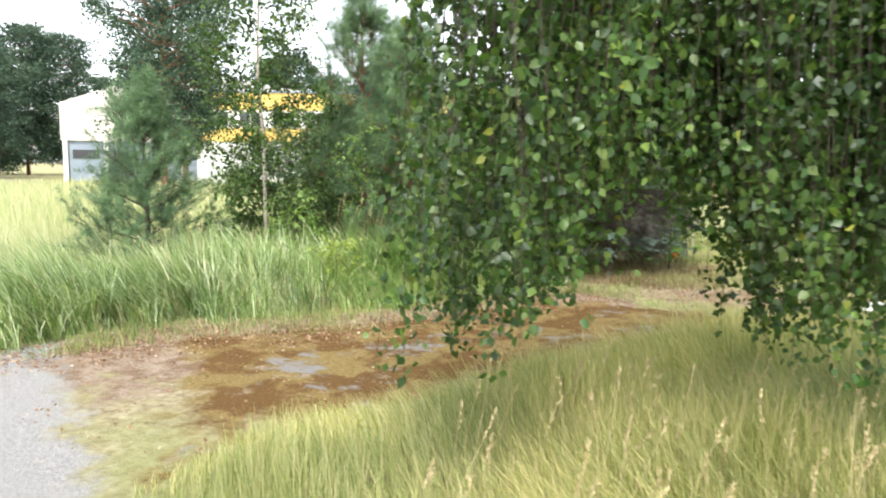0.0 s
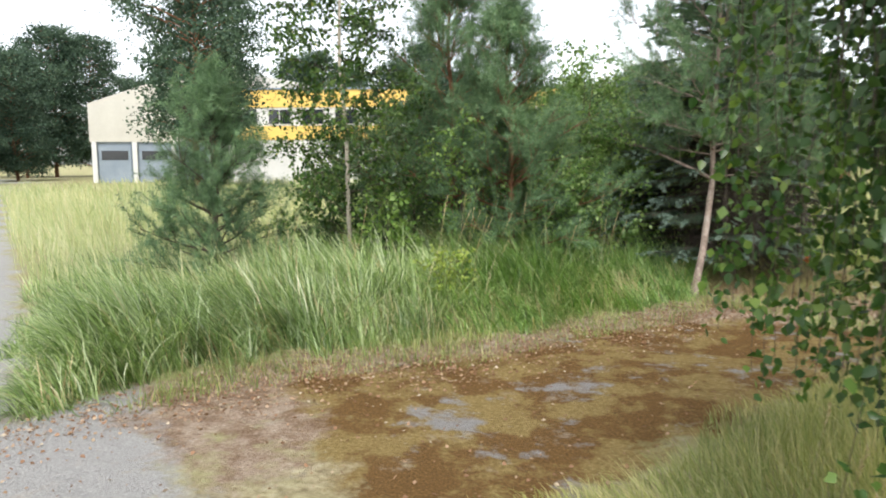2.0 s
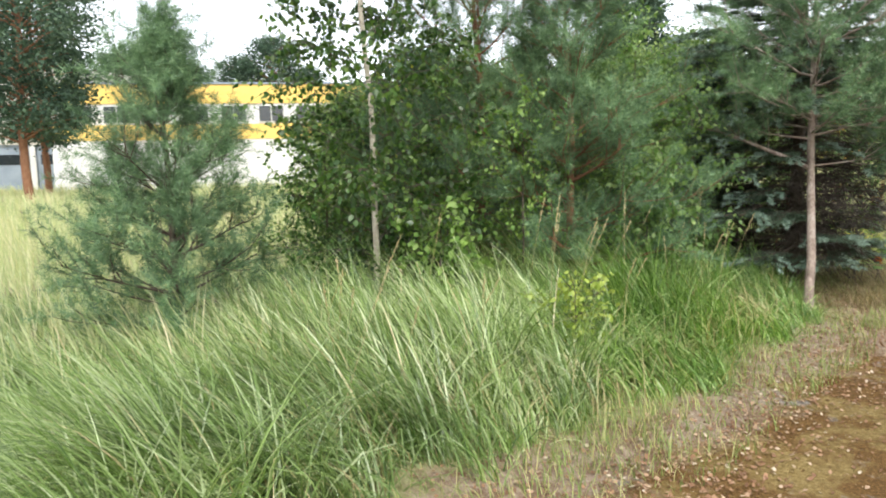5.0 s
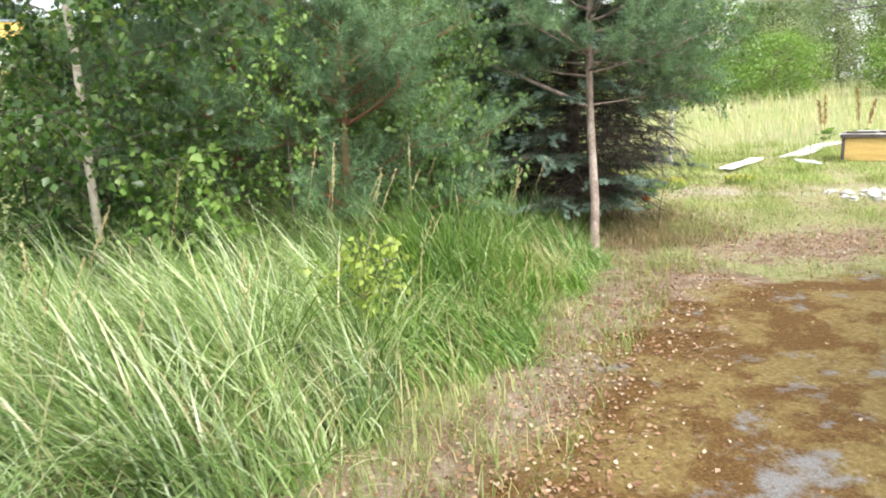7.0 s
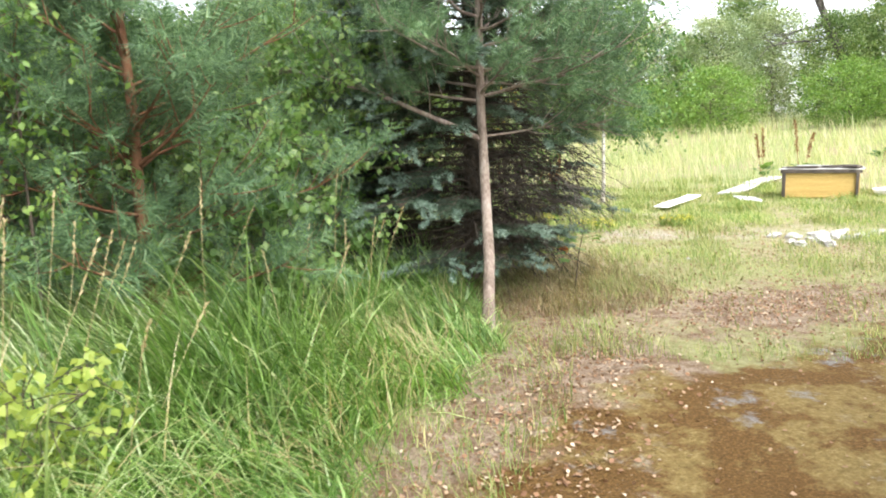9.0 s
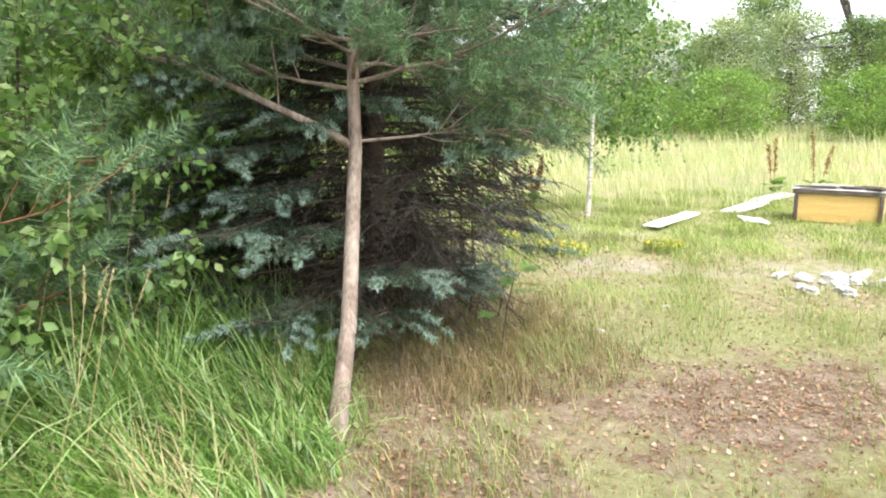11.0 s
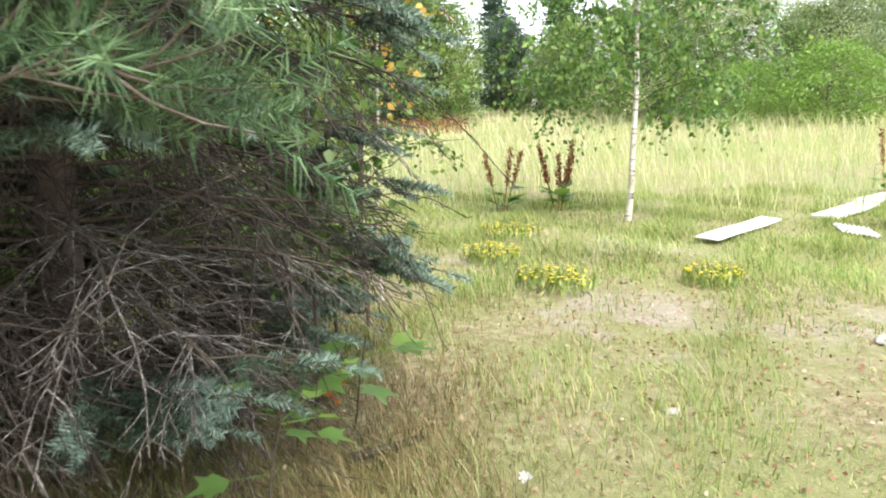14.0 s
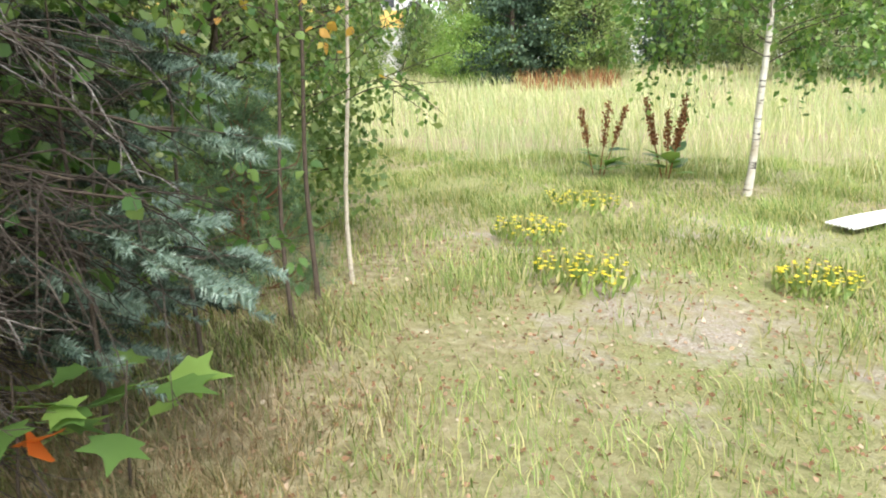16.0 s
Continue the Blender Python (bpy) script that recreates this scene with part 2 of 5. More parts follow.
GROUND = ground_paint()
WHITE_WALL = surface("white_render", [(0.3, (0.52, 0.52, 0.50)), (0.7, (0.68, 0.68, 0.66))], 0.6, 12, 0.85, 0.2, 0.1)
CREAM_METAL = surface("cream_cladding", [(0.3, (0.44, 0.42, 0.37)), (0.7, (0.56, 0.54, 0.48))], 0.4, 10, 0.6, 0.3, 0.1)
GREY_METAL = surface("grey_door_metal", [(0.3, (0.17, 0.21, 0.26)), (0.7, (0.28, 0.33, 0.38))], 0.8, 14, 0.55, 0.4, 0.1)
YELLOW_WALL = surface("yellow_cladding", [(0.3, (0.72, 0.48, 0.12)), (0.7, (0.80, 0.55, 0.17))], 0.5, 12, 0.7, 0.3, 0.1)
BLUE_PAINT = surface("blue_cabin_paint", [(0.3, (0.015, 0.06, 0.24)), (0.7, (0.03, 0.09, 0.33))], 1.0, 16, 0.5, 0.4, 0.1)
RED_ROOF = surface("red_roof", [(0.3, (0.42, 0.09, 0.07)), (0.7, (0.55, 0.15, 0.11))], 2.0, 20, 0.8, 0.2, 0.2)
DARK_GLASS = surface("window_glass", [(0.3, (0.015, 0.02, 0.025)), (0.7, (0.03, 0.035, 0.04))], 0.5, 4, 0.08, 0.6, 0.0)
PLYWOOD = surface("weathered_plywood", [(0.3, (0.40, 0.26, 0.085)), (0.55, (0.56, 0.39, 0.14)), (0.75, (0.68, 0.54, 0.26))], 3, 40, 0.75, 0.25, 0.3, (0.4, 0.4, 4.0))
OLD_AND_SHADED_WOOD = surface("rotten_and_shaded_wood", [(0.3, (0.035, 0.03, 0.027)), (0.6, (0.12, 0.10, 0.085)), (0.75, (0.30, 0.27, 0.23))], 6, 60, 0.9, 0.15, 0.7)
PALE_BOARD = surface("pale_weathered_board", [(0.3, (0.42, 0.41, 0.39)), (0.6, (0.66, 0.65, 0.63))], 3, 40, 0.85, 0.2, 0.4)
WHITE_SHEET = surface("white_corrugated_sheet", [(0.25, (0.60, 0.60, 0.59)), (0.6, (0.82, 0.82, 0.81))], 2, 30, 0.55, 0.3, 0.15)
STONE = surface("pale_stone", [(0.3, (0.33, 0.31, 0.29)), (0.7, (0.62, 0.60, 0.57))], 8, 60, 0.9, 0.2, 0.6)
PLASTIC = surface("white_plastic_film", [(0.3, (0.70, 0.71, 0.72)), (0.7, (0.85, 0.85, 0.85))], 5, 30, 0.35, 0.5, 0.4)


# ---- mesh helpers ----
class Geo:
    """Gathers triangles."""

    def __init__(self):
        self.v, self.f, self.n = [], [], 0

    def add(self, v, f):
        v = np.asarray(v, np.float32).reshape(-1, 3)
        self.v.append(v)
        self.f.append(np.asarray(f, np.int32).reshape(-1, 3) + self.n)
        self.n += len(v)

    def tube(self, pts, radii, sides=6):
        pts, radii = np.asarray(pts, float), np.asarray(radii, float)
        ax = np.gradient(pts, axis=0)
        ax /= np.linalg.norm(ax, axis=1)[:, None] + 1e-9
        ref = np.where(np.abs(ax[:, 2:3]) > 0.8, [[1.0, 0, 0]], [[0, 0, 1.0]])
        a = np.cross(ax, ref)
        a /= np.linalg.norm(a, axis=1)[:, None] + 1e-9
        b = np.cross(ax, a)
        th = np.linspace(0, 2 * math.pi, sides, endpoint=False)
        ring = np.cos(th)[None, :, None] * a[:, None] + np.sin(th)[None, :, None] * b[:, None]
        v = pts[:, None] + ring * radii[:, None, None]
        k = len(pts)
        i, j = np.meshgrid(np.arange(k - 1), np.arange(sides), indexing="ij")
        p, q = i * sides + j, i * sides + (j + 1) % sides
        f = np.stack([np.stack([p, q, q + sides], -1), np.stack([p, q + sides, p + sides], -1)], 2)
        self.add(v, f)

    def stamp(self, tv, tf, places, turns, sizes):
        """Copies of a small template at many places."""
        v = np.einsum("nij,kj->nki", turns, tv) * np.asarray(sizes)[:, None, None] + np.asarray(places)[:, None, :]
        n, k = len(v), len(tv)
        self.add(v, (tf[None] + (np.arange(n) * k)[:, None, None]))

    def mesh(self, name, smooth=False):
        v, f = np.concatenate(self.v), np.concatenate(self.f)
        me = bpy.data.meshes.new(name)
        me.vertices.add(len(v))
        me.vertices.foreach_set("co", v.ravel())
        me.loops.add(f.size)
        me.loops.foreach_set("vertex_index", f.ravel())
        me.polygons.add(len(f))
        me.polygons.foreach_set("loop_start", np.arange(0, f.size, 3, dtype=np.int32))
        if smooth:
            me.polygons.foreach_set("use_smooth", np.ones(len(f), bool))
        me.update(calc_edges=True)
        return me


def put(name, geo, material, parent=None, label="", smooth=False):
    me = geo.mesh(name, smooth) if isinstance(geo, Geo) else geo
    if not me.materials:
        me.materials.append(material)
    ob = new(name, me)
    if parent:
        ob.parent = parent
    return tagged(ob, label)


def part(name, bm, material, parent, label=""):
    me = bpy.data.meshes.new(name)
    bm.to_mesh(me)
    bm.free()
    return put(name, me, material, parent, label)


def box(w, d, h, at=(0, 0, 0), bevel=0.0, turn=0.0):
    """A block w x d x h standing on at."""
    bm = bmesh.new()
    bmesh.ops.create_cube(bm, size=1)
    bmesh.ops.scale(bm, vec=(w, d, h), verts=bm.verts)
    bmesh.ops.translate(bm, vec=(0, 0, h / 2), verts=bm.verts)
    if bevel:
        bmesh.ops.bevel(bm, geom=bm.edges[:], offset=bevel, segments=1, affect="EDGES")
    bmesh.ops.transform(bm, matrix=Matrix.Translation(at) @ Matrix.Rotation(turn, 4, "Z"), verts=bm.verts)
    return bm


def thing(name, x, y, z, label, category, group="", turn=0.0):
    e = new(name)
    e.matrix_basis = pose(x, y, z, 0, 0, turn)
    return tagged(e, label, category, group)


def frames_along(d, roll):
    """Turns that carry +y onto the directions d."""
    d = np.asarray(d, float)
    d = d / (np.linalg.norm(d, axis=1)[:, None] + 1e-9)
    ref = np.where(np.abs(d[:, 2:3]) > 0.92, [[1.0, 0, 0]], [[0, 0, 1.0]])
    x = np.cross(d, ref)
    x /= np.linalg.norm(x, axis=1)[:, None]
    z = np.cross(x, d)
    c, s = np.cos(roll)[:, None], np.sin(roll)[:, None]
    return np.stack([x * c + z * s, d, z * c - x * s], 2)


def unit(n, r):
    v = r.normal(size=(n, 3))
    return v / np.linalg.norm(v, axis=1)[:, None]


LEAF_V = np.array([(0, 0, 0), (0.34, 0.28, 0.05), (0.30, 0.58, 0.03), (0, 1.0, -0.10), (-0.30, 0.58, 0.03), (-0.34, 0.28, 0.05), (0, 0.45, -0.03)])
LEAF_F = np.array([(0, 1, 6), (1, 2, 6), (2, 3, 6), (3, 4, 6), (4, 5, 6), (5, 0, 6)])
HANG_V = LEAF_V[:6]
HANG_F = np.array([(0, 1, 2), (0, 2, 3), (0, 3, 4), (0, 4, 5)])
SMALL_V = np.array([(0, 0, 0), (0.36, 0.42, 0.06), (0, 1.0, -0.08), (-0.36, 0.42, 0.06)])
SMALL_F = np.array([(0, 1, 2), (0, 2, 3)])


def needle_shoot(length, count, reach, width, r, forward=0.7, flat=1.0):
    """A shoot along +y with needles round it."""
    u = r.uniform(0, 1, count)
    th = r.uniform(0, 2 * math.pi, count)
    out = np.stack([np.cos(th), np.full(count, forward), np.sin(th) * flat], 1)
    out /= np.linalg.norm(out, axis=1)[:, None]
    base = np.stack([np.zeros(count), u * length, np.zeros(count)], 1)
    tip = base + out * (reach * r.uniform(0.75, 1.1, count))[:, None]
    side = np.cross(out, r.normal(size=(count, 3)))
    side /= np.linalg.norm(side, axis=1)[:, None]
    v = np.stack([base - side * width, base + side * width, tip], 1).reshape(-1, 3)
    return v, np.arange(count * 3).reshape(-1, 3)


def bent(p, d, length, n, sag, wob, r):
    """A limb from p along d that sags (negative: rises)."""
    d = np.asarray(d, float) / np.linalg.norm(d)
    s = np.linspace(0, 1, n)
    pts = np.asarray(p, float) + d * (s * length)[:, None]
    pts[:, 2] -= sag * s ** 2 * length
    pts += np.cumsum(r.normal(0, wob * length / n, (n, 3)), 0) * (s > 0)[:, None]
    return pts


# ---- ground ----
def edge_y(x):
    """Front edge of the tall grass."""
    return np.interp(x, [-60, -26, -9.15, -4.25, -2.75, -2.5, -1.85, -1.3, -0.5, 0.17, 1.07, 1.43], [58, 26.8, 10.8, 6.2, 4.75, 5.7, 6.5, 7.0, 7.55, 8.4, 9.3, 9.9])


def dry_x(y):
    """Left edge of the dry grass on the near side of the mossy pad."""
    return np.interp(y, [-5, 1, 2.2, 3.3, 4.1, 4.9, 6.55, 7.5, 8.2], [8.0, 1.9, 0.7, -0.3, 0.0, 0.65, 1.7, 2.9, 4.4])


def height_at(x, y):
    x, y = np.asarray(x, float), np.asarray(y, float)
    d = np.clip((x + 0.35 * y - 14) / 26, 0, 1)
    rise = 1.55 * d * d * (3 - 2 * d)
    roll = 0.025 * np.sin(x * 0.9 + 1.3) * np.sin(y * 0.8) + 0.012 * np.sin(x * 2.7 + y * 1.9)
    return rise + roll


def axis(lo, hi, step, far):
    core = np.arange(lo, hi + step / 2, step)
    grow = [0.0]
    g = step
    while grow[-1] < far:
        g *= 1.22
        grow.append(grow[-1] + g)
    grow = np.array(grow[1:])
    return np.concatenate([lo - grow[::-1], core, hi + grow])


def build_ground():
    xs, ys = axis(-7, 11, 0.12, 900), axis(0, 19, 0.12, 900)
    X, Y = np.meshgrid(xs, ys)
    nx, ny = len(xs), len(ys)
    V = np.stack([X, Y, height_at(X, Y)], -1).reshape(-1, 3)
    i, j = np.meshgrid(np.arange(ny - 1), np.arange(nx - 1), indexing="ij")
    p = (i * nx + j).ravel()
    geo = Geo()
    geo.add(V, np.stack([np.stack([p, p + 1, p + nx + 1], 1), np.stack([p, p + nx + 1, p + nx], 1)], 1))
    me = geo.mesh("ground", True)
    x, y = V[:, 0], V[:, 1]
    ey, dx = edge_y(x), dry_x(y)
    road = np.clip(0.5 + 1.2 * (np.minimum((ey - y) * 0.7, (2.75 - x - y) * 0.7)), 0, 1)
    road *= (y < 60)
    gap = (ey - y) * 0.75
    moss = np.clip(0.5 + 1.1 * np.minimum(gap - 0.55, np.minimum(dx - x, np.minimum(x + 0.65 + 0.62 * (y - 4.34), 8.35 - y + 0.12 * x))), 0, 1)
    litter = np.clip(0.5 + 1.6 * (0.55 - np.abs(gap - 0.55)), 0, 1) * (x > -3) * (x < 2.2)
    blob = lambda cx, cy, rx, ry: 1.3 - np.hypot((x - cx) / rx, (y - cy) / ry)
    litter = np.maximum(litter, np.clip(np.maximum(blob(3.7, 9.6, 1.5, 0.8), blob(2.1, 10.4, 0.9, 0.8)), 0, 1))
    litter = np.maximum(litter, np.clip(blob(-1.6, 5.2, 1.0, 1.0), 0, 0.8))
    bare = np.clip(np.maximum.reduce([blob(5.0, 13.2, 0.9, 1.0), blob(6.6, 12.3, 1.3, 0.9), blob(6.2, 15.3, 0.9, 0.7), blob(4.2, 14.9, 0.5, 0.6)]), 0, 1) * 0.55
    for name, val in (("road", road), ("moss", moss), ("litter", litter), ("bare", bare)):
        a = me.attributes.new(name, "FLOAT", "POINT")
        a.data.foreach_set("value", val.astype(np.float32))
    g = put("ground", me, GROUND)
    tagged(g, "rough ground of moss, worn asphalt, leaf litter and thatch", "ground", kind="structure")


build_ground()


# ---- grass ----
def blades(name, x, y, h, w, lean, material, label, category="grass", curl=0.5, segs=3, wind=(-0.75, 0.25), seed=1):
    """Bent tapering blades rooted at x, y."""
    r = np.random.default_rng(seed)
    n = len(x)
    th = r.uniform(0, 2 * math.pi, n)
    bend = np.stack([np.cos(th), np.sin(th)], 1) * curl * r.uniform(0.3, 1.2, n)[:, None] + np.stack([wind[0] + 0.5 * np.sin(1.7 * x + 2.3 * y), wind[1] + 0.5 * np.sin(2.1 * y - 1.3 * x + 1)], 1) * (lean * r.uniform(0.3, 1.3, n))[:, None]
    side = np.stack([-np.sin(th), np.cos(th)], 1)
    z0 = height_at(x, y) - 0.02
    rings = []
    for k in range(segs):
        s = k / segs
        ww = w * (1 - 0.55 * s)
        c = np.stack([x, y], 1) + bend * (h * s ** 1.9)[:, None]
        z = z0 + h * (s - 0.28 * s * s * np.minimum(1.6, np.linalg.norm(bend, axis=1)))
        rings.append(np.stack([np.c_[c - side * ww[:, None], z], np.c_[c + side * ww[:, None], z]], 1))
    c = np.stack([x, y], 1) + bend * h[:, None]
    tip = np.c_[c, z0 + h * (1 - 0.28 * np.minimum(2.2, np.linalg.norm(bend, axis=1)) ** 1.2)][:, None]
    v = np.concatenate(rings + [tip], 1)
    f = []
    for k in range(segs - 1):
        a = 2 * k
        f += [(a, a + 1, a + 3), (a, a + 3, a + 2)]
    a = 2 * (segs - 1)
    f.append((a, a + 1, a + 2))
    m = 2 * segs + 1
    geo = Geo()
    geo.add(v, np.array(f)[None] + (np.arange(n) * m)[:, None, None])
    ob = put(name, geo, material)
    return tagged(ob, label, category, kind="stuff")


def arching(name, x, y, length, w, start, turn, heading, material, label, segs=5, seed=1):
    """Blades of constant length that leave the ground at the angle start and bend over by turn more."""
    r = np.random.default_rng(seed)
    n = len(x)
    d = np.stack([np.cos(heading), np.sin(heading)], 1)
    flat = heading + math.pi / 2 + r.normal(0, 0.5, n)
    side = np.stack([np.cos(flat), np.sin(flat), np.zeros(n)], 1)
    p = np.c_[x, y, height_at(x, y) - 0.02]
    rows = []
    for k in range(segs):
        s = k / segs
        half = w * (1 - s) ** 0.6 * (0.75 + 0.6 * min(s * 3, 1.0) * 0.5)
        rows.append(np.stack([p - side * half[:, None], p + side * half[:, None]], 1))
        th = start + turn * ((k + 0.5) / segs) ** 1.6
        p = p + np.c_[d * np.sin(th)[:, None], np.cos(th)] * (length / segs)[:, None]
        p[:, 2] = np.maximum(p[:, 2], height_at(p[:, 0], p[:, 1]) + 0.01)
    v = np.concatenate(rows + [p[:, None]], 1)
    f = []
    for k in range(segs - 1):
        a = 2 * k
        f += [(a, a + 1, a + 3), (a, a + 3, a + 2)]
    f.append((2 * segs - 2, 2 * segs - 1, 2 * segs))
    geo = Geo()
    geo.add(v, np.array(f)[None] + (np.arange(n) * (2 * segs + 1))[:, None, None])
    return tagged(put(name, geo, material), label, "grass", kind="stuff")


def scatter(n, x0, x1, y0, y1, keep, r):
    x, y = r.uniform(x0, x1, n), r.uniform(y0, y1, n)
    k = keep(x, y, r.uniform(0, 1, n))
    return x[k], y[k]


def tufted(x, y, scale, seed):
    """A slow 0..1 field that makes grass grow in clumps."""
    v = np.sin(x * scale + seed) * np.sin(y * scale * 1.13 + 2 * seed) + 0.6 * np.sin(x * scale * 2.3 - y * scale * 1.7 + seed)
    return np.clip(0.5 + 0.35 * v, 0, 1)


def grow_grass():
    r = np.random.default_rng(11)
    # lush bank in front of the trees: tufts that the wind has laid over
    cx, cy = scatter(5200, -6.5, 1.45, 4.6, 11.5, lambda x, y, u: (y > edge_y(x) + 0.14 * np.sin(5 * x) + 0.1 * np.sin(13 * x + 1)) & (u < np.clip(1.3 - 0.2 * (y - edge_y(x)), 0.3, 1)) & (u < np.clip(1.0 + 0.45 * (x + 2.9), 0.15, 1)), r)
    m = len(cx)
    deep = np.clip((cy - edge_y(cx)) / 0.9, 0.0, 1)
    tall = np.interp(cx, [-5, -3.6, -2.5, -1, 0.3, 1.3], [0.50, 0.62, 0.95, 0.98, 0.86, 0.68]) * (0.45 + 0.55 * deep) * (0.78 + 0.4 * tufted(cx, cy, 1.9, 1.0)) * r.uniform(0.8, 1.15, m)
    laid = np.where((deep < 0.5) & (r.uniform(size=m) < 0.22), 0.75, 0.0) + 0.04 + 0.38 * tufted(cx, cy, 2.1, 6.0)
    way = 2.85 + 0.5 * np.sin(1.3 * cx + 0.9 * cy) + r.normal(0, 0.45, m)
    per = r.integers(24, 46, m)
    t = np.repeat(np.arange(m), per)
    n = len(t)
    x, y = cx[t] + r.normal(0, 0.055, n), cy[t] + r.normal(0, 0.055, n)
    out = np.arctan2(y - cy[t], x - cx[t])
    head = way[t] + r.normal(0, 0.32, n)
    head = np.where(r.uniform(size=n) < 0.16, out, head)
    length = tall[t] * r.uniform(0.55, 1.15, n)
    start = np.clip(laid[t] + np.abs(r.normal(0.05, 0.14, n)), 0, 1.3)
    turn, wide = r.uniform(0.5, 2.7, n), r.uniform(0.003, 0.0070, n)
    lush = (cx > -0.55 + 0.5 * np.sin(2.1 * cy) + r.normal(0, 0.25, m))[t]
    for k, mat, label in ((~lush, GRASS_TALL, "tall grass laid over by the wind, grey-green with sky sheen coloured in"), (lush, GRASS_LUSH, "lush tall green grass bent over by the wind")):
        arching("tall_grass", x[k], y[k], length[k], wide[k], start[k], turn[k], head[k], mat, label, 5, 21)
    # open field towards the buildings
    x, y = scatter(90000, -30, -2, 7, 45, lambda x, y, u: (y > edge_y(x) + 0.4 * u) & (u < np.clip(200 / ((x + 1) ** 2 + (y - 3) ** 2 + 1), 0.12, 1)), r)
    d = np.hypot(x + 1, y - 3)
    h = r.uniform(0.45, 0.85, len(x)) * (0.8 + 0.4 * tufted(x, y, 0.7, 2.0))
    blades("field_grass", x, y, h, r.uniform(0.0035, 0.006, len(x)) * np.clip(d / 9, 1, 4), np.full(len(x), 0.4), GRASS_FIELD, "pale green tall grass of an unmown field", curl=0.4, segs=3, seed=22)
    # dry grass on the near side of the pad
    x, y = scatter(105000, -0.8, 7.5, 1.4, 8.6, lambda x, y, u: (x > dry_x(y) + 0.12 * np.sin(4 * y)) & (u < np.clip(1.1 - 0.09 * np.hypot(x - 1.5, y - 3.5), 0.3, 1)) & (y - 2.0 > 0.35 * (x - 1)), r)
    g = np.clip((x - dry_x(y)) / 0.6, 0.25, 1)
    h = r.uniform(0.22, 0.5, len(x)) * g * (0.7 + 0.6 * tufted(x, y, 1.9, 3.0))
    blades("dry_grass", x, y, h, r.uniform(0.0018, 0.0035, len(x)), np.full(len(x), 0.5), GRASS_DRY, "fine dry yellowish grass beside the mossy pad", curl=0.5, segs=2, seed=23)
    # short worn grass round the pad and along the clearing
    def lawn(x, y, u):
        gap = (edge_y(x) - y) * 0.75
        strip = (gap > -0.2) & (gap < 0.75) & (x < 1.4) & (x > -2.4)
        clear = (y > 9.05 - 0.42 * (x - 1.5)) & ((x > 1.35) | (y > 12)) & (x < 12)
        bald = np.hypot((x - 3.7) / 1.6, (y - 9.6) / 0.85) < 1
        bald2 = (np.hypot((x - 5.0) / 0.8, (y - 13.2) / 0.8) < 1) | (np.hypot((x - 6.6) / 1.2, (y - 12.3) / 0.7) < 1)
        t = tufted(x, y, 2.4, 4.0)
        return (strip & (u < 0.30 + 0.5 * t)) | (clear & (u < (0.25 + 0.75 * t) * np.where(bald | bald2, 0.25, 1)))
    x, y = scatter(300000, -2.6, 12, 4.5, 20, lawn, r)
    h = r.uniform(0.04, 0.13, len(x)) * (0.6 + 1.1 * tufted(x, y, 2.4, 4.0)) * np.where((x < 1.4) & (y < 9.6), 1.2, 1)
    blades("short_grass", x, y, h, r.uniform(0.0016, 0.0032, len(x)) * np.clip(np.hypot(x - 2, y - 8) / 4, 1, 2.2), np.full(len(x), 0.3), GRASS_SHORT, "short worn grass with dry tips in the clearing", curl=0.8, segs=2, seed=24)
    # dull olive-brown grass by the spruce, its colour darkened further for the tree's shade
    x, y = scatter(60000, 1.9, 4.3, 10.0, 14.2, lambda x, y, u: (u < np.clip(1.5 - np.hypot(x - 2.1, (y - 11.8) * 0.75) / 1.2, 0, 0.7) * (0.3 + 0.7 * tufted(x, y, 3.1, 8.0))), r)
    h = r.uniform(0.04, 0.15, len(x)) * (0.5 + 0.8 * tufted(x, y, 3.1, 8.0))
    blades("olive_grass_shaded", x, y, h, r.uniform(0.0015, 0.003, len(x)), np.full(len(x), 0.3), GRASS_OLIVE_SHADED, "dull olive grass by the spruce, its shade mixed into the colour", curl=0.9, segs=2, seed=26)
    # far meadow
    x, y = scatter(90000, -6, 60, 15.5, 62, lambda x, y, u: ((y > 18.5 - 0.25 * (x - 4)) | (x > 13)) & (y > 12 - 0.1 * x) & (u < np.clip(340 / ((x - 3) ** 2 + (y - 8) ** 2), 0.1, 1)), r)
    x2, y2 = scatter(9000, 11.5, 40, 6, 16, lambda x, y, u: x > 0, r)
    x, y = np.r_[x, x2], np.r_[y, y2]
    d = np.hypot(x - 3, y - 8)
    h = r.uniform(0.4, 0.8, len(x)) * (0.75 + 0.5 * tufted(x, y, 0.5, 5.0))
    blades("meadow_grass", x, y, h, r.uniform(0.004, 0.007, len(x)) * np.clip(d / 11, 1, 3.5), np.full(len(x), 0.25), GRASS_FIELD, "tall pale meadow grass behind the clearing", curl=0.7, segs=2, seed=25)


grow_grass()


# ---- trees ----
def spread_along(path, s):
    k = np.linspace(0, 1, len(path))
    return np.stack([np.interp(s, k, path[:, i]) for i in range(3)], -1)


def stem(height, lean, seed, spine=None):
    zs = np.linspace(0, height, 18)
    if spine:
        q = np.array(spine, float)
        return zs, np.stack([np.interp(zs, q[:, 2], q[:, 0]), np.interp(zs, q[:, 2], q[:, 1]), zs - 0.05], 1)
    return zs, np.stack([lean[0] * zs + 0.03 * np.sin(zs * 1.7 + seed) + 0.012 * np.sin(zs * 4.3 + seed), lean[1] * zs + 0.03 * np.cos(zs * 1.3 + seed), zs - 0.05], 1)


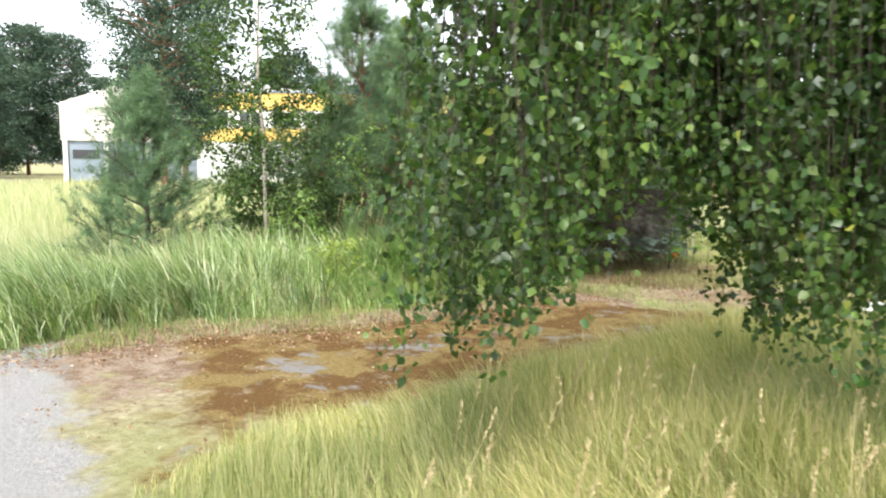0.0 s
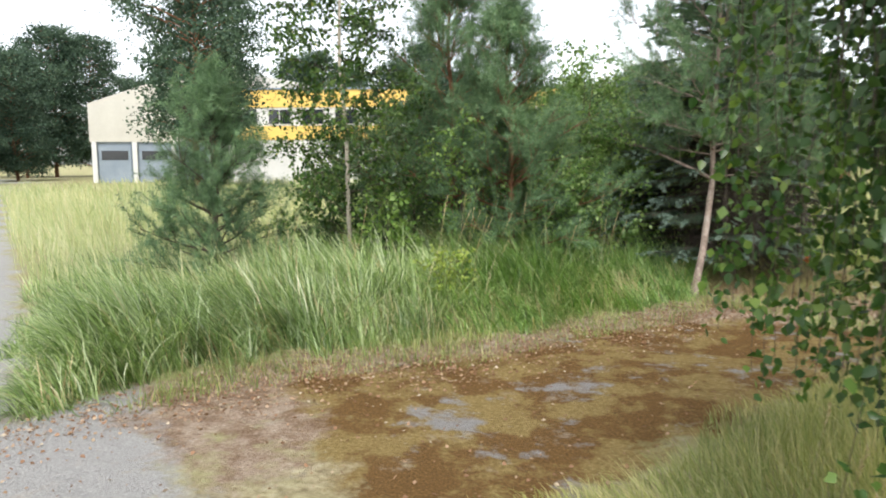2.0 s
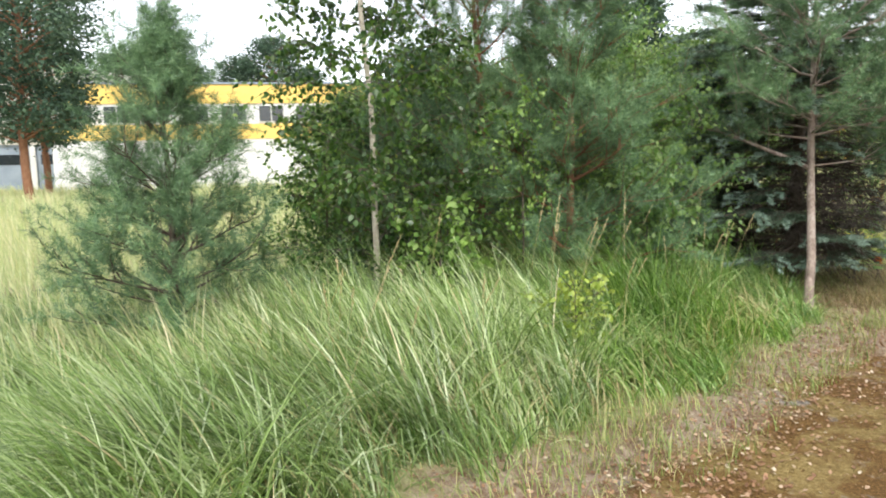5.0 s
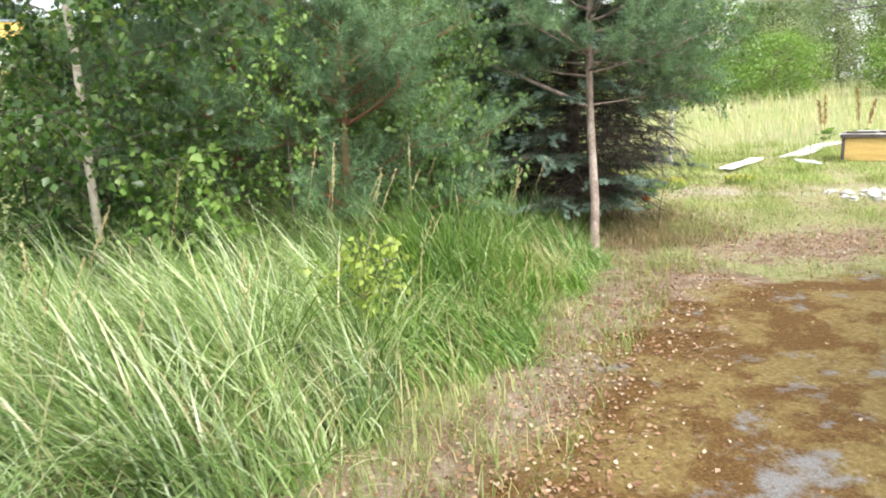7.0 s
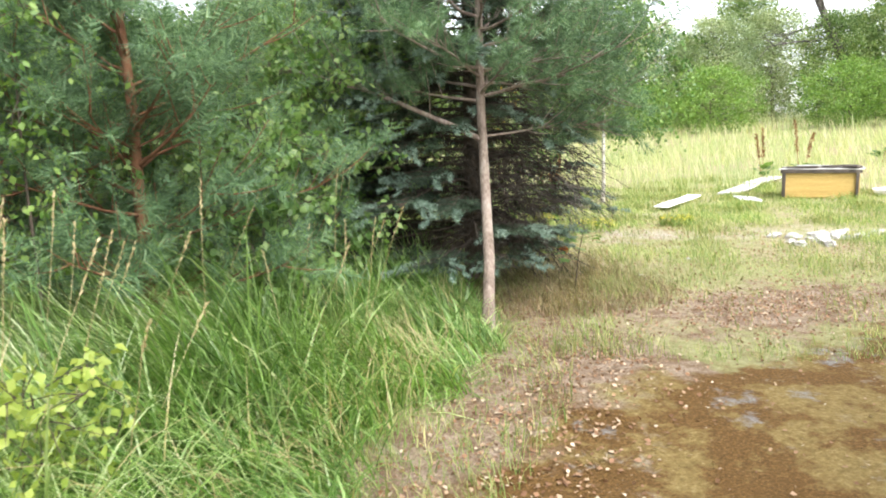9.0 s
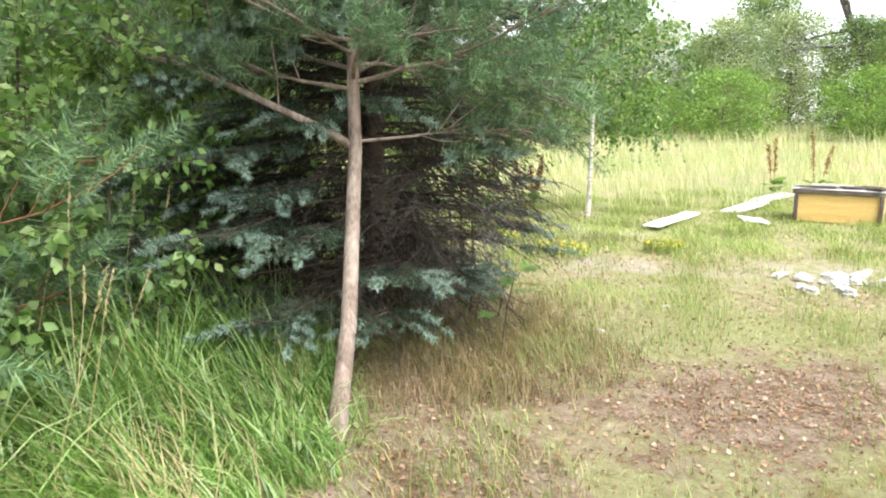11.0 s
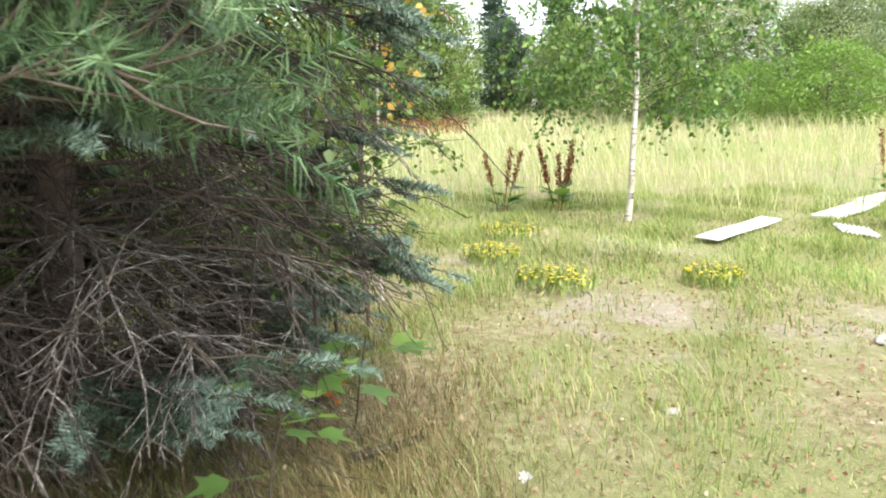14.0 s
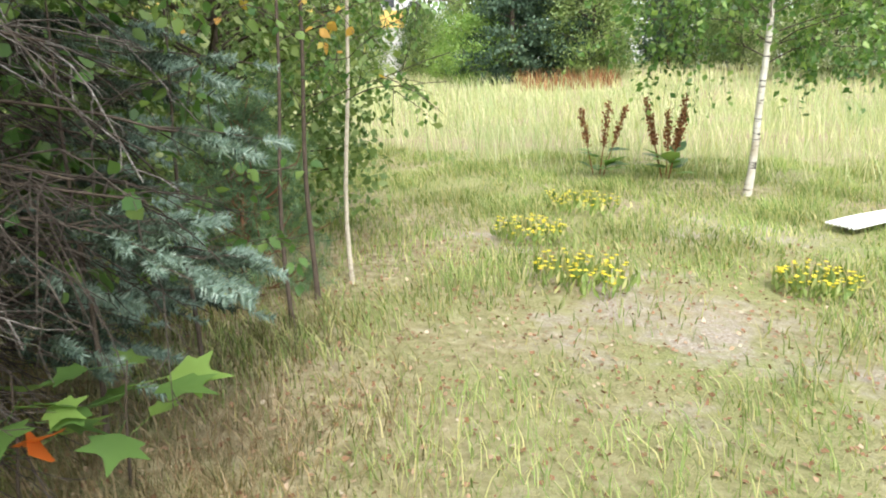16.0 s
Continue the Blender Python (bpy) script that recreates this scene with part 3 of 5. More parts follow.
def conifer_pine(x, y, height, crown_from, spread, seed, label, bark=RED_BARK, radius=0.06, whorls=9, per=6, subs=12, lean=(0, 0), spine=None, extra=(), needle=PINE_NEEDLE, shoot=1.0):
    """Young pine: whorls of rising limbs with needle shoots towards their ends."""
    r = np.random.default_rng(seed)
    e = thing("pine_tree", x, y, float(height_at(x, y)), label, "tree")
    zs, pts = stem(height, lean, seed, spine)
    trunk = Geo()
    trunk.tube(pts, radius * np.clip(1 - zs / height, 0.08, 1) ** 0.75 * (1 + 0.35 * np.exp(-zs * 9)) + 0.003, 12)
    put("trunk", trunk, bark, e, smooth=True)
    crown = Geo()
    shoots = [needle_shoot(0.15, 58, 0.072, 0.0017, np.random.default_rng(k), 0.6) for k in range(3)]
    P, D = [], []

    def limb_at(c, d, L, f, n_sub, thick, sag=-0.12):
        wood = Geo()
        limb = bent(c, d, L, 8, sag, 0.06, r)
        wood.tube(limb, np.linspace(1.0, 0.22, 8) * thick, 6)
        for q in range(n_sub):
            s = r.uniform(0.22, 1.0)
            base = spread_along(limb, s)
            sd = limb[-1] - limb[0]
            sd = sd / np.linalg.norm(sd) + unit(1, r)[0] * 0.85 + (0, 0, 0.3)
            sub = bent(base, sd, r.uniform(0.14, 0.36) * (0.6 + 0.55 * L), 4, -0.2, 0.05, r)
            wood.tube(sub, (0.0045, 0.0035, 0.003, 0.002), 4)
            for b in (0.25, 0.5, 0.75, 1.0):
                P.append(sub[0] + (sub[-1] - sub[0]) * b)
                D.append(sub[-1] - sub[0] + unit(1, r)[0] * 0.18)
        put("limb", wood, bark, e)

    for k in range(whorls):
        f = k / (whorls - 1)
        z = crown_from + (height - crown_from) * (f ** 0.9) * 0.97
        c = np.array([np.interp(z, zs, pts[:, i]) for i in range(3)])
        L = spread * (1 - 0.93 * f ** 1.1) * r.uniform(0.8, 1.15)
        for j in range(per):
            a = 2 * math.pi * (j + r.uniform(-0.3, 0.3)) / per + k * 0.7
            limb_at(c + (0, 0, r.uniform(-0.14, 0.14)), (math.cos(a), math.sin(a), 0.15 + 0.8 * f), L * r.uniform(0.75, 1.15), f, int(subs * max(0.4, L / spread)) + 2, 0.011 * (1.25 - 0.6 * f))
    for z, d, L, n_sub, thick in extra:
        c = np.array([np.interp(z, zs, pts[:, i]) for i in range(3)])
        limb_at(c, d, L, 0.3, n_sub, thick, 0.05)
    for q in range(4):
        P.append(pts[-1] - (0, 0, 0.16 * q)), D.append(np.array([0, 0, 1.0]) + unit(1, r)[0] * 0.2)
    P, D = np.array(P), np.array(D)
    pick = r.integers(0, 3, len(P))
    for k, (tv, tf) in enumerate(shoots):
        m = pick == k
        crown.stamp(tv, tf, P[m], frames_along(D[m], r.uniform(0, 6.28, m.sum())), shoot * r.uniform(0.8, 1.4, m.sum()))
    put("crown", crown, needle, e)
    return e


def broadleaf(x, y, height, crown_from, spread, seed, label, bark=BIRCH_BARK, leaf=BIRCH_LEAF, radius=0.04, limbs_n=26, twigs=9, leaves=9, size=0.05, droop=0.35, lean=(0, 0), shape=0.55, name="birch_tree", category="tree", fine=False):
    """Slender broadleaf tree: limbs along the stem, twigs along the limbs, leaves along the twigs."""
    r = np.random.default_rng(seed)
    e = thing(name, x, y, float(height_at(x, y)), label, category)
    zs, pts = stem(height, lean, seed)
    trunk = Geo()
    trunk.tube(pts, radius * np.clip(1 - zs / height, 0.06, 1) ** 0.8 * (1 + 0.3 * np.exp(-zs * 9)) + 0.002, 10)
    put("trunk", trunk, bark, e, smooth=True)
    crown = Geo()
    P, D = [], []
    for k in range(limbs_n):
        f = (k + r.uniform(0, 1)) / limbs_n
        z = crown_from + (height - crown_from) * f
        c = np.array([np.interp(z, zs, pts[:, i]) for i in range(3)])
        a = k * 2.4 + r.uniform(-0.5, 0.5)
        L = spread * (math.sin(math.pi * min(1, (f * (1 - shape) + shape * 0.6))) ** 0.8) * (1.12 - f) ** 0.5 * r.uniform(0.6, 1.15) + 0.12
        wood = Geo()
        limb = bent(c, (math.cos(a), math.sin(a), r.uniform(0.3, 0.8)), L, 7, droop * 0.8, 0.08, r)
        wood.tube(limb, np.linspace(0.16 * radius * (1.2 - f), 0.002, 7), 5)
        for q in range(twigs):
            base = spread_along(limb, r.uniform(0.15, 1.0))
            d = unit(1, r)[0] + (limb[-1] - limb[0]) / L * 0.7 + (0, 0, -droop)
            tw = bent(base, d, r.uniform(0.2, 0.5) * (0.35 + 0.5 * spread), 5, droop, 0.1, r)
            wood.tube(tw, np.linspace(0.0026, 0.001, 5), 3)
            u = (np.arange(leaves) + r.uniform(0.2, 1, leaves)) / leaves
            P.append(spread_along(tw, u) + r.normal(0, 0.02, (leaves, 3)))
            D.append(unit(leaves, r) * 0.9 + (0, 0, -0.7))
        put("limb", wood, TWIG_BARK, e)
    P, D = np.concatenate(P), np.concatenate(D)
    crown.stamp(LEAF_V if fine else SMALL_V, LEAF_F if fine else SMALL_F, P, frames_along(D, r.uniform(0, 6.28, len(P))), size * r.uniform(0.65, 1.25, len(P)))
    put("crown", crown, leaf, e)
    return e


def spruce(x, y, height, spread, seed, label):
    """Dense blue spruce: needled sprays, a low skirt in front, and a side of bare dead limbs grey with lichen."""
    r = np.random.default_rng(seed)
    e = thing("spruce_tree", x, y, float(height_at(x, y)), label, "tree")
    zs = np.linspace(0, height, 10)
    trunk = Geo()
    trunk.tube(np.stack([0 * zs, 0 * zs, zs - 0.05], 1), 0.085 * np.clip(1 - zs / height, 0.05, 1) + 0.004, 10)
    put("trunk", trunk, TWIG_BARK, e, smooth=True)
    dead, lichen, crown, fresh = Geo(), Geo(), Geo(), Geo()
    P, D, F, G = [], [], [], []
    n = 290
    for k in range(n):
        f = (k + r.uniform(0, 1)) / n
        z = 0.26 + (height - 0.34) * f ** 1.35
        a = k * 2.399 + r.uniform(-0.3, 0.3)
        deg = math.degrees(a) % 360 - 360
        off = lambda c: abs((deg - c + 180) % 360 - 180)
        skirt = z < 0.62 and off(-88) < 55
        if skirt and k % 5 > 1:
            continue
        east = math.exp(-(off(-28) / 58) ** 2) * min(1.0, max(0.0, (2.5 - z) / 0.7))
        front = (1.0 if off(-88) < 32 else 0.0) * (1.0 if 0.62 <= z < 1.35 else 0.0)
        bald = 0.1 if skirt else max(east, front)
        L = spread * (1 - 0.90 * z / height) ** 0.8 * r.uniform(0.75, 1.1) * min(1.0, 0.76 + 0.32 * z) * (1 + 0.16 * max(0, math.cos(math.radians(deg + 170))))
        L *= 0.8 if front else (1 - 0.16 * east) * (0.72 if z < 0.75 and east > 0.35 else 1.0)
        if east > 0.3 and r.uniform() < 0.3:
            bald *= 0.6
        limb = bent((0, 0, z), (math.cos(a), math.sin(a), 0.12), L, 8, 0.10 if skirt else 0.16 if z < height * 0.5 else -0.1, 0.05, r)
        limb[:, 2] = np.maximum(limb[:, 2], 0.43 if skirt else 0.36)
        wood = Geo()
        wood.tube(limb, np.linspace(0.011, 0.003, 8), 5)
        out = (limb[-1] - limb[0]) / np.linalg.norm(limb[-1] - limb[0])
        web = lichen if east > 0.4 and r.uniform() < 0.55 else dead
        for q in range(int(24 * L / spread) + 8):
            s = r.uniform(0.08, 1.0) ** 0.75
            base = spread_along(limb, s)
            across = np.array([-out[1], out[0], 0]) * r.choice((-1, 1))
            tl = r.uniform(0.16, 0.40)
            if s < 0.55 + 0.62 * bald:
                # a bare twig with short spurs on both sides
                d = out * 0.8 + across * r.uniform(0.3, 1.0) + r.normal(0, 0.36, 3) + (0, 0, -0.25)
                tw = bent(base, d, tl * 1.25, 5, 0.3, 0.12, r)
                web.tube(tw, np.linspace(0.0034, 0.0014, 5), 3)
                along = (tw[-1] - tw[0]) / np.linalg.norm(tw[-1] - tw[0])
                cross = np.cross(along, (0, 0, 1.0))
                for b in range(7):
                    o = spread_along(tw, (b + 1) / 7.5)
                    g = along * 0.8 + cross * (1 if b % 2 else -1) * r.uniform(0.5, 1.1) + (0, 0, r.uniform(-0.35, 0.1))
                    tip = o + g * r.uniform(0.04, 0.11)
                    web.tube(np.array([o, (o + tip) / 2 + r.normal(0, 0.006, 3), tip]), (0.0019, 0.0015, 0.0009), 3)
                if r.uniform() < 0.25 and east < 0.5:
                    hang = bent(base, (r.normal(0, 0.3), r.normal(0, 0.3), -1), r.uniform(0.15, 0.45), 5, 0, 0.15, r)
                    hang[:, 2] = np.maximum(hang[:, 2], 0.05)
                    web.tube(hang, np.linspace(0.0035, 0.0015, 5), 3)
                continue
            d = out * 0.8 + across * r.uniform(0.3, 0.9) + (0, 0, r.uniform(-0.03, 0.12) if skirt else r.uniform(-0.15, 0.12))
            tw = bent(base, d, tl, 4, 0.12, 0.08, r)
            wood.tube(tw, (0.004, 0.003, 0.0025, 0.002), 3)
            for b in (0.2, 0.6):
                p = tw[0] + (tw[-1] - tw[0]) * b
                P.append(p), D.append(tw[-1] - tw[0])
                for side in (-1, 1):
                    P.append(p), D.append((tw[-1] - tw[0]) / tl + across * side * r.uniform(0.6, 1.0) + (0, 0, -0.1))
            if s > 0.78 and z < 2.9:
                F.append(tw[-1]), G.append(tw[-1] - tw[0] + (0, 0, -0.03))
                F.append(tw[2]), G.append((tw[-1] - tw[0]) / tl + across * 0.8)
        put("limb", wood, TWIG_BARK, e)
    P, D = np.array(P), np.array(D)
    pick = r.integers(0, 3, len(P))
    for k in range(3):
        tv, tf = needle_shoot(0.085, 42, 0.028, 0.0021, np.random.default_rng(40 + k), 0.55, 0.8)
        m = pick == k
        crown.stamp(tv, tf, P[m], frames_along(D[m], r.uniform(0, 6.28, m.sum())), r.uniform(0.9, 1.5, m.sum()))
    F, G = np.array(F), np.array(G)
    tv, tf = needle_shoot(0.085, 110, 0.030, 0.0020, np.random.default_rng(47), 0.6, 0.85)
    fresh.stamp(tv, tf, F, frames_along(G, r.uniform(0, 6.28, len(F))), r.uniform(0.85, 1.35, len(F)))
    put("fresh_growth", fresh, FRESH_NEEDLE, e, "pale blue-green young shoots")
    tagged(put("dead_wood", dead, GREY_TWIG, e, "bare dark dead twigs"), kind="stuff")
    tagged(put("lichen_wood", lichen, LICHEN_TWIG, e, "dead twigs grey with lichen"), kind="stuff")
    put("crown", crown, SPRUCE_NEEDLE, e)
    return e


SPINE = [(-0.03, -0.06, 0.0), (0.08, 0.13, 0.52), (0.13, 0.28, 0.9), (0.185, 0.44, 1.35), (0.175, 0.44, 1.65), (0.2, 0.5, 3.0), (0.22, 0.55, 4.8)]
conifer_pine(1.33, 9.85, 4.6, 1.75, 1.3, 3, "young pine with a bare grey-brown trunk and high crown", PINE_BARK, 0.040, 10, 7, 13, shoot=0.95, spine=SPINE,
             extra=[(1.35, (-0.9, 0.25, 0.42), 1.5, 24, 0.024), (1.38, (0.9, -0.15, 0.12), 0.95, 24, 0.010), (1.75, (0.85, -0.3, -0.05), 1.0, 22, 0.011), (1.85, (0.6, -0.7, 0.05), 0.9, 18, 0.010), (1.8, (-0.6, -0.6, 0.2), 0.8, 14, 0.010)])
conifer_pine(-1.64, 10.4, 3.9, 0.55, 1.3, 5, "young bushy pine with reddish brown trunk", RED_BARK, 0.05, 10, 6, 12, shoot=1.1)
conifer_pine(-0.82, 10.0, 3.25, 0.5, 1.15, 6, "young bushy pine with reddish brown trunk", RED_BARK, 0.045, 10, 6, 12, shoot=1.1)
conifer_pine(-4.02, 8.75, 2.45, 0.3, 0.85, 8, "bushy young pine standing alone in tall grass", TWIG_BARK, 0.036, 11, 6, 9, shoot=1.0)
spruce(1.87, 11.35, 5.6, 1.5, 9, "dense blue spruce with dead grey inner twigs")
broadleaf(-2.52, 9.0, 6.5, 0.6, 1.0, 12, "slender young birch with a pale tan trunk", TAN_BARK, BIRCH_LEAF, 0.027, 76, 18, 13, 0.055, 0.3)
broadleaf(6.85, 16.95, 5.0, 1.3, 1.75, 13, "small birch with a white trunk in the clearing", BIRCH_BARK, SHRUB_LEAF, 0.038, 60, 15, 12, 0.075, 0.55)


# ---- weeping birch that hangs over the start of the walk ----
def weeping_birch():
    r = np.random.default_rng(31)
    bx, by = 4.7, 4.2
    e = thing("birch_tree", bx, by, float(height_at(bx, by)), "large birch whose leafy twigs hang down like a curtain", "tree")
    zs = np.linspace(0, 8.5, 14)
    trunk = Geo()
    trunk.tube(np.stack([0.05 * np.sin(zs), 0.05 * np.cos(zs), zs - 0.05], 1), 0.16 * np.clip(1 - zs / 9, 0.1, 1), 14)
    put("trunk", trunk, BIRCH_BARK, e, smooth=True)
    low_x = [0.4, 0.75, 0.95, 1.2, 1.5, 1.75, 2.0, 2.25, 2.6, 2.9, 3.4, 4.5]
    low_z = [1.9, 1.3, 0.74, 0.72, 0.82, 1.05, 1.45, 1.25, 0.68, 0.95, 1.15, 1.2]
    crown = Geo()
    P, D = [], []
    for k in range(34):
        a = math.radians(r.uniform(140, 225))
        far = 4.1 - 2.6 * r.uniform() ** 1.7
        z0 = r.uniform(2.3, 4.6)
        end = np.array([math.cos(a) * far, math.sin(a) * far * 0.55 - 0.45, r.uniform(2.1, 3.6)])
        end[0] = max(end[0], -3.80 + 0.5 * r.uniform())
        end[1] = min(max(end[1], -1.45), -0.35)
        s = np.linspace(0, 1, 9)[:, None]
        limb = np.array([0, 0, z0]) * (1 - s) + end * s + np.array([0, 0, 0.9]) * (s * (1 - s)) * 2
        limb += np.cumsum(r.normal(0, 0.02, (9, 3)), 0)
        wood = Geo()
        wood.tube(limb, np.linspace(0.035, 0.004, 9), 6)
        for q in range(36):
            base = spread_along(limb, 1 - 0.8 * r.uniform() ** 1.5) + r.normal(0, 0.09, 3)
            low = np.interp(base[0] + bx, low_x, low_z) + abs(r.normal(0, 0.16)) + (0.0 if r.uniform() < 0.68 else r.uniform(0, 0.9))
            drop = base[2] - low
            if drop < 0.2:
                continue
            n = 10
            tw = np.repeat(base[None], n, 0) + np.linspace(0, 1, n)[:, None] * np.array([r.normal(0, 0.09), r.normal(0, 0.09), -drop])
            tw[:, :2] += np.cumsum(r.normal(0, 0.012, (n, 2)), 0)
            wood.tube(tw, np.linspace(0.0028, 0.0010, n), 3)
            m = int(drop / 0.020)
            P.append(spread_along(tw, r.uniform(0.0, 1.0, m)) + r.normal(0, 0.022, (m, 3)))
            D.append(unit(m, r) * 0.8 + (0, 0, -0.8))
        put("limb", wood, TWIG_BARK, e)
    # high crown
    c = r.normal(0, 1, (5200, 3)) * (1.4, 1.3, 1.3) + (0.2, 0.3, 6.2)
    P.append(c), D.append(unit(len(c), r) + (0, 0, -0.5))
    P, D = np.concatenate(P), np.concatenate(D)
    turn, big = frames_along(D, r.uniform(0, 6.28, len(P))), 0.038 * r.uniform(0.6, 1.3, len(P))
    half = r.uniform(size=len(P)) < 0.6
    crown.stamp(HANG_V, HANG_F, P[half], turn[half], big[half])
    crown.stamp(SMALL_V * (1.15, 1, 1), SMALL_F, P[~half], turn[~half], big[~half])
    put("crown", crown, BIRCH_LEAF, e)


weeping_birch()


# ---- undergrowth among the young trees ----
for x, y, h, sp, sd in ((-1.95, 9.75, 1.7, 0.6, 51), (-2.9, 10.6, 2.0, 0.8, 56), (-0.6, 12.4, 2.4, 1.0, 57), (0.9, 13.0, 2.6, 1.0, 58), (-3.0, 9.7, 1.9, 0.7, 59)):
    broadleaf(x, y, h, 0.2, sp, sd, "leafy green shrub growing among the young pines", TWIG_BARK, SHRUB_LEAF, 0.012, 28, 13, 10, 0.042, 0.1, name="shrub", category="shrub")
# these shrubs get the lightened leaves in place of sun reaching them
for x, y, h, sp, sd in ((-0.95, 10.6, 2.3, 0.7, 52), (-0.1, 9.9, 1.5, 0.55, 53), (0.35, 10.7, 2.1, 0.75, 54), (0.75, 11.4, 2.6, 0.8, 55), (-0.05, 10.9, 2.9, 0.7, 60)):
    broadleaf(x, y, h, 0.2, sp, sd, "green shrub among the young pines, sunlight put into its leaf colour", TWIG_BARK, SHRUB_LEAF_SUNLIT, 0.012, 26, 11, 9, 0.055, 0.1, name="shrub", category="shrub")
broadleaf(-1.97, 8.8, 1.2, 0.35, 0.35, 61, "bright green young sapling at the edge of the grass", TWIG_BARK, BRIGHT_LEAF, 0.008, 14, 7, 8, 0.062, 0.1, name="sapling", category="sapling")
broadleaf(-1.30, 9.45, 2.0, 0.7, 0.42, 62, "bright green slender sapling in front of the pines", TWIG_BARK, BRIGHT_LEAF, 0.010, 20, 7, 8, 0.046, 0.1, name="sapling", category="sapling")
broadleaf(-1.1, 7.87, 0.70, 0.3, 0.22, 63, "small yellow-green plant in the tall grass", TWIG_BARK, leafy("yellow_green_leaves", [(0.0, (0.25, 0.34, 0.06)), (1.0, (0.42, 0.48, 0.12))], 0.4), 0.005, 9, 5, 8, 0.045, 0.1, name="sapling", category="sapling")
for x, y, h, sd, bark in ((3.12, 13.3, 2.9, 71, TWIG_BARK), (3.29, 13.65, 3.4, 72, TAN_BARK)):
    broadleaf(x, y, h, 1.0, 0.75, sd, "thin sapling with sparse leaves beside the spruce", bark, SHRUB_LEAF, 0.012, 24, 7, 8, 0.040, 0.2, name="sapling", category="sapling")
for x, y, h, sd in ((2.72, 11.75, 1.55, 76), (2.85, 12.3, 1.8, 77)):
    broadleaf(x, y, h, 0.5, 0.45, sd, "sparse green sapling growing through the dead spruce limbs", TWIG_BARK, SHRUB_LEAF, 0.008, 14, 4, 5, 0.055, 0.2, name="sapling", category="sapling", fine=True)
broadleaf(3.1, 12.9, 2.4, 1.3, 0.5, 78, "sapling whose few leaves have turned yellow-brown", TWIG_BARK, AUTUMN_LEAF, 0.009, 9, 3, 4, 0.055, 0.3, name="sapling", category="sapling", fine=True)
conifer_pine(2.75, 13.5, 0.8, 0.1, 0.34, 73, "small green pine seedling under the saplings", RED_BARK, 0.014, 6, 5, 5, shoot=0.7)


# ---- trees of the middle distance and the far edge of the wood ----
def far_tree(name, height, crown_from, width, clumps, leaves, size, leaf, bark, seed, label, point=0.0, droop=0.0, category="tree"):
    """Distant tree: tapered trunk, limbs that end in ragged leaf clumps."""
    r = np.random.default_rng(seed)
    e = thing(name, 0, 0, 0, label, category)
    zs = np.linspace(0, height * 0.97, 10)
    pts = np.stack([0.12 * np.sin(zs * 0.5 + seed), 0.12 * np.cos(zs * 0.4 + seed), zs - 0.3], 1)
    wood = Geo()
    wood.tube(pts, height * 0.014 * np.clip(1 - zs / height, 0.08, 1), 7)
    crown = Geo()
    for k in range(clumps):
        f = (k + r.uniform(0, 1)) / clumps
        z = crown_from + (height - crown_from) * f
        prof = (1 - f) ** 0.8 if point else math.sqrt(max(0.05, 1 - (2 * f - 0.85) ** 2 / 1.45))
        a, rad = k * 2.4 + r.uniform(-0.4, 0.4), width * prof * r.uniform(0.35, 1.0)
        c = np.array([math.cos(a) * rad, math.sin(a) * rad, z - droop * rad])
        wood.tube(np.array([(pts[0, 0], pts[0, 1], max(0.3, z - 0.35 * rad)), c * 0.55 + (0, 0, 0.45 * (z - 0.2 * rad)), c]), (height * 0.004, height * 0.0025, 0.012), 4)
        sz = width * (0.12 + 0.08 * r.uniform())
        p = c + r.normal(0, 1, (leaves, 3)) * (sz, sz, sz * (0.32 if point or droop else 0.5))
        crown.stamp(SMALL_V, SMALL_F, p, frames_along(unit(leaves, r) + (0, 0, -0.2), r.uniform(0, 6.28, leaves)), size * r.uniform(0.6, 1.3, leaves))
    put("trunk", wood, bark, e)
    put("crown", crown, leaf, e)
    return e


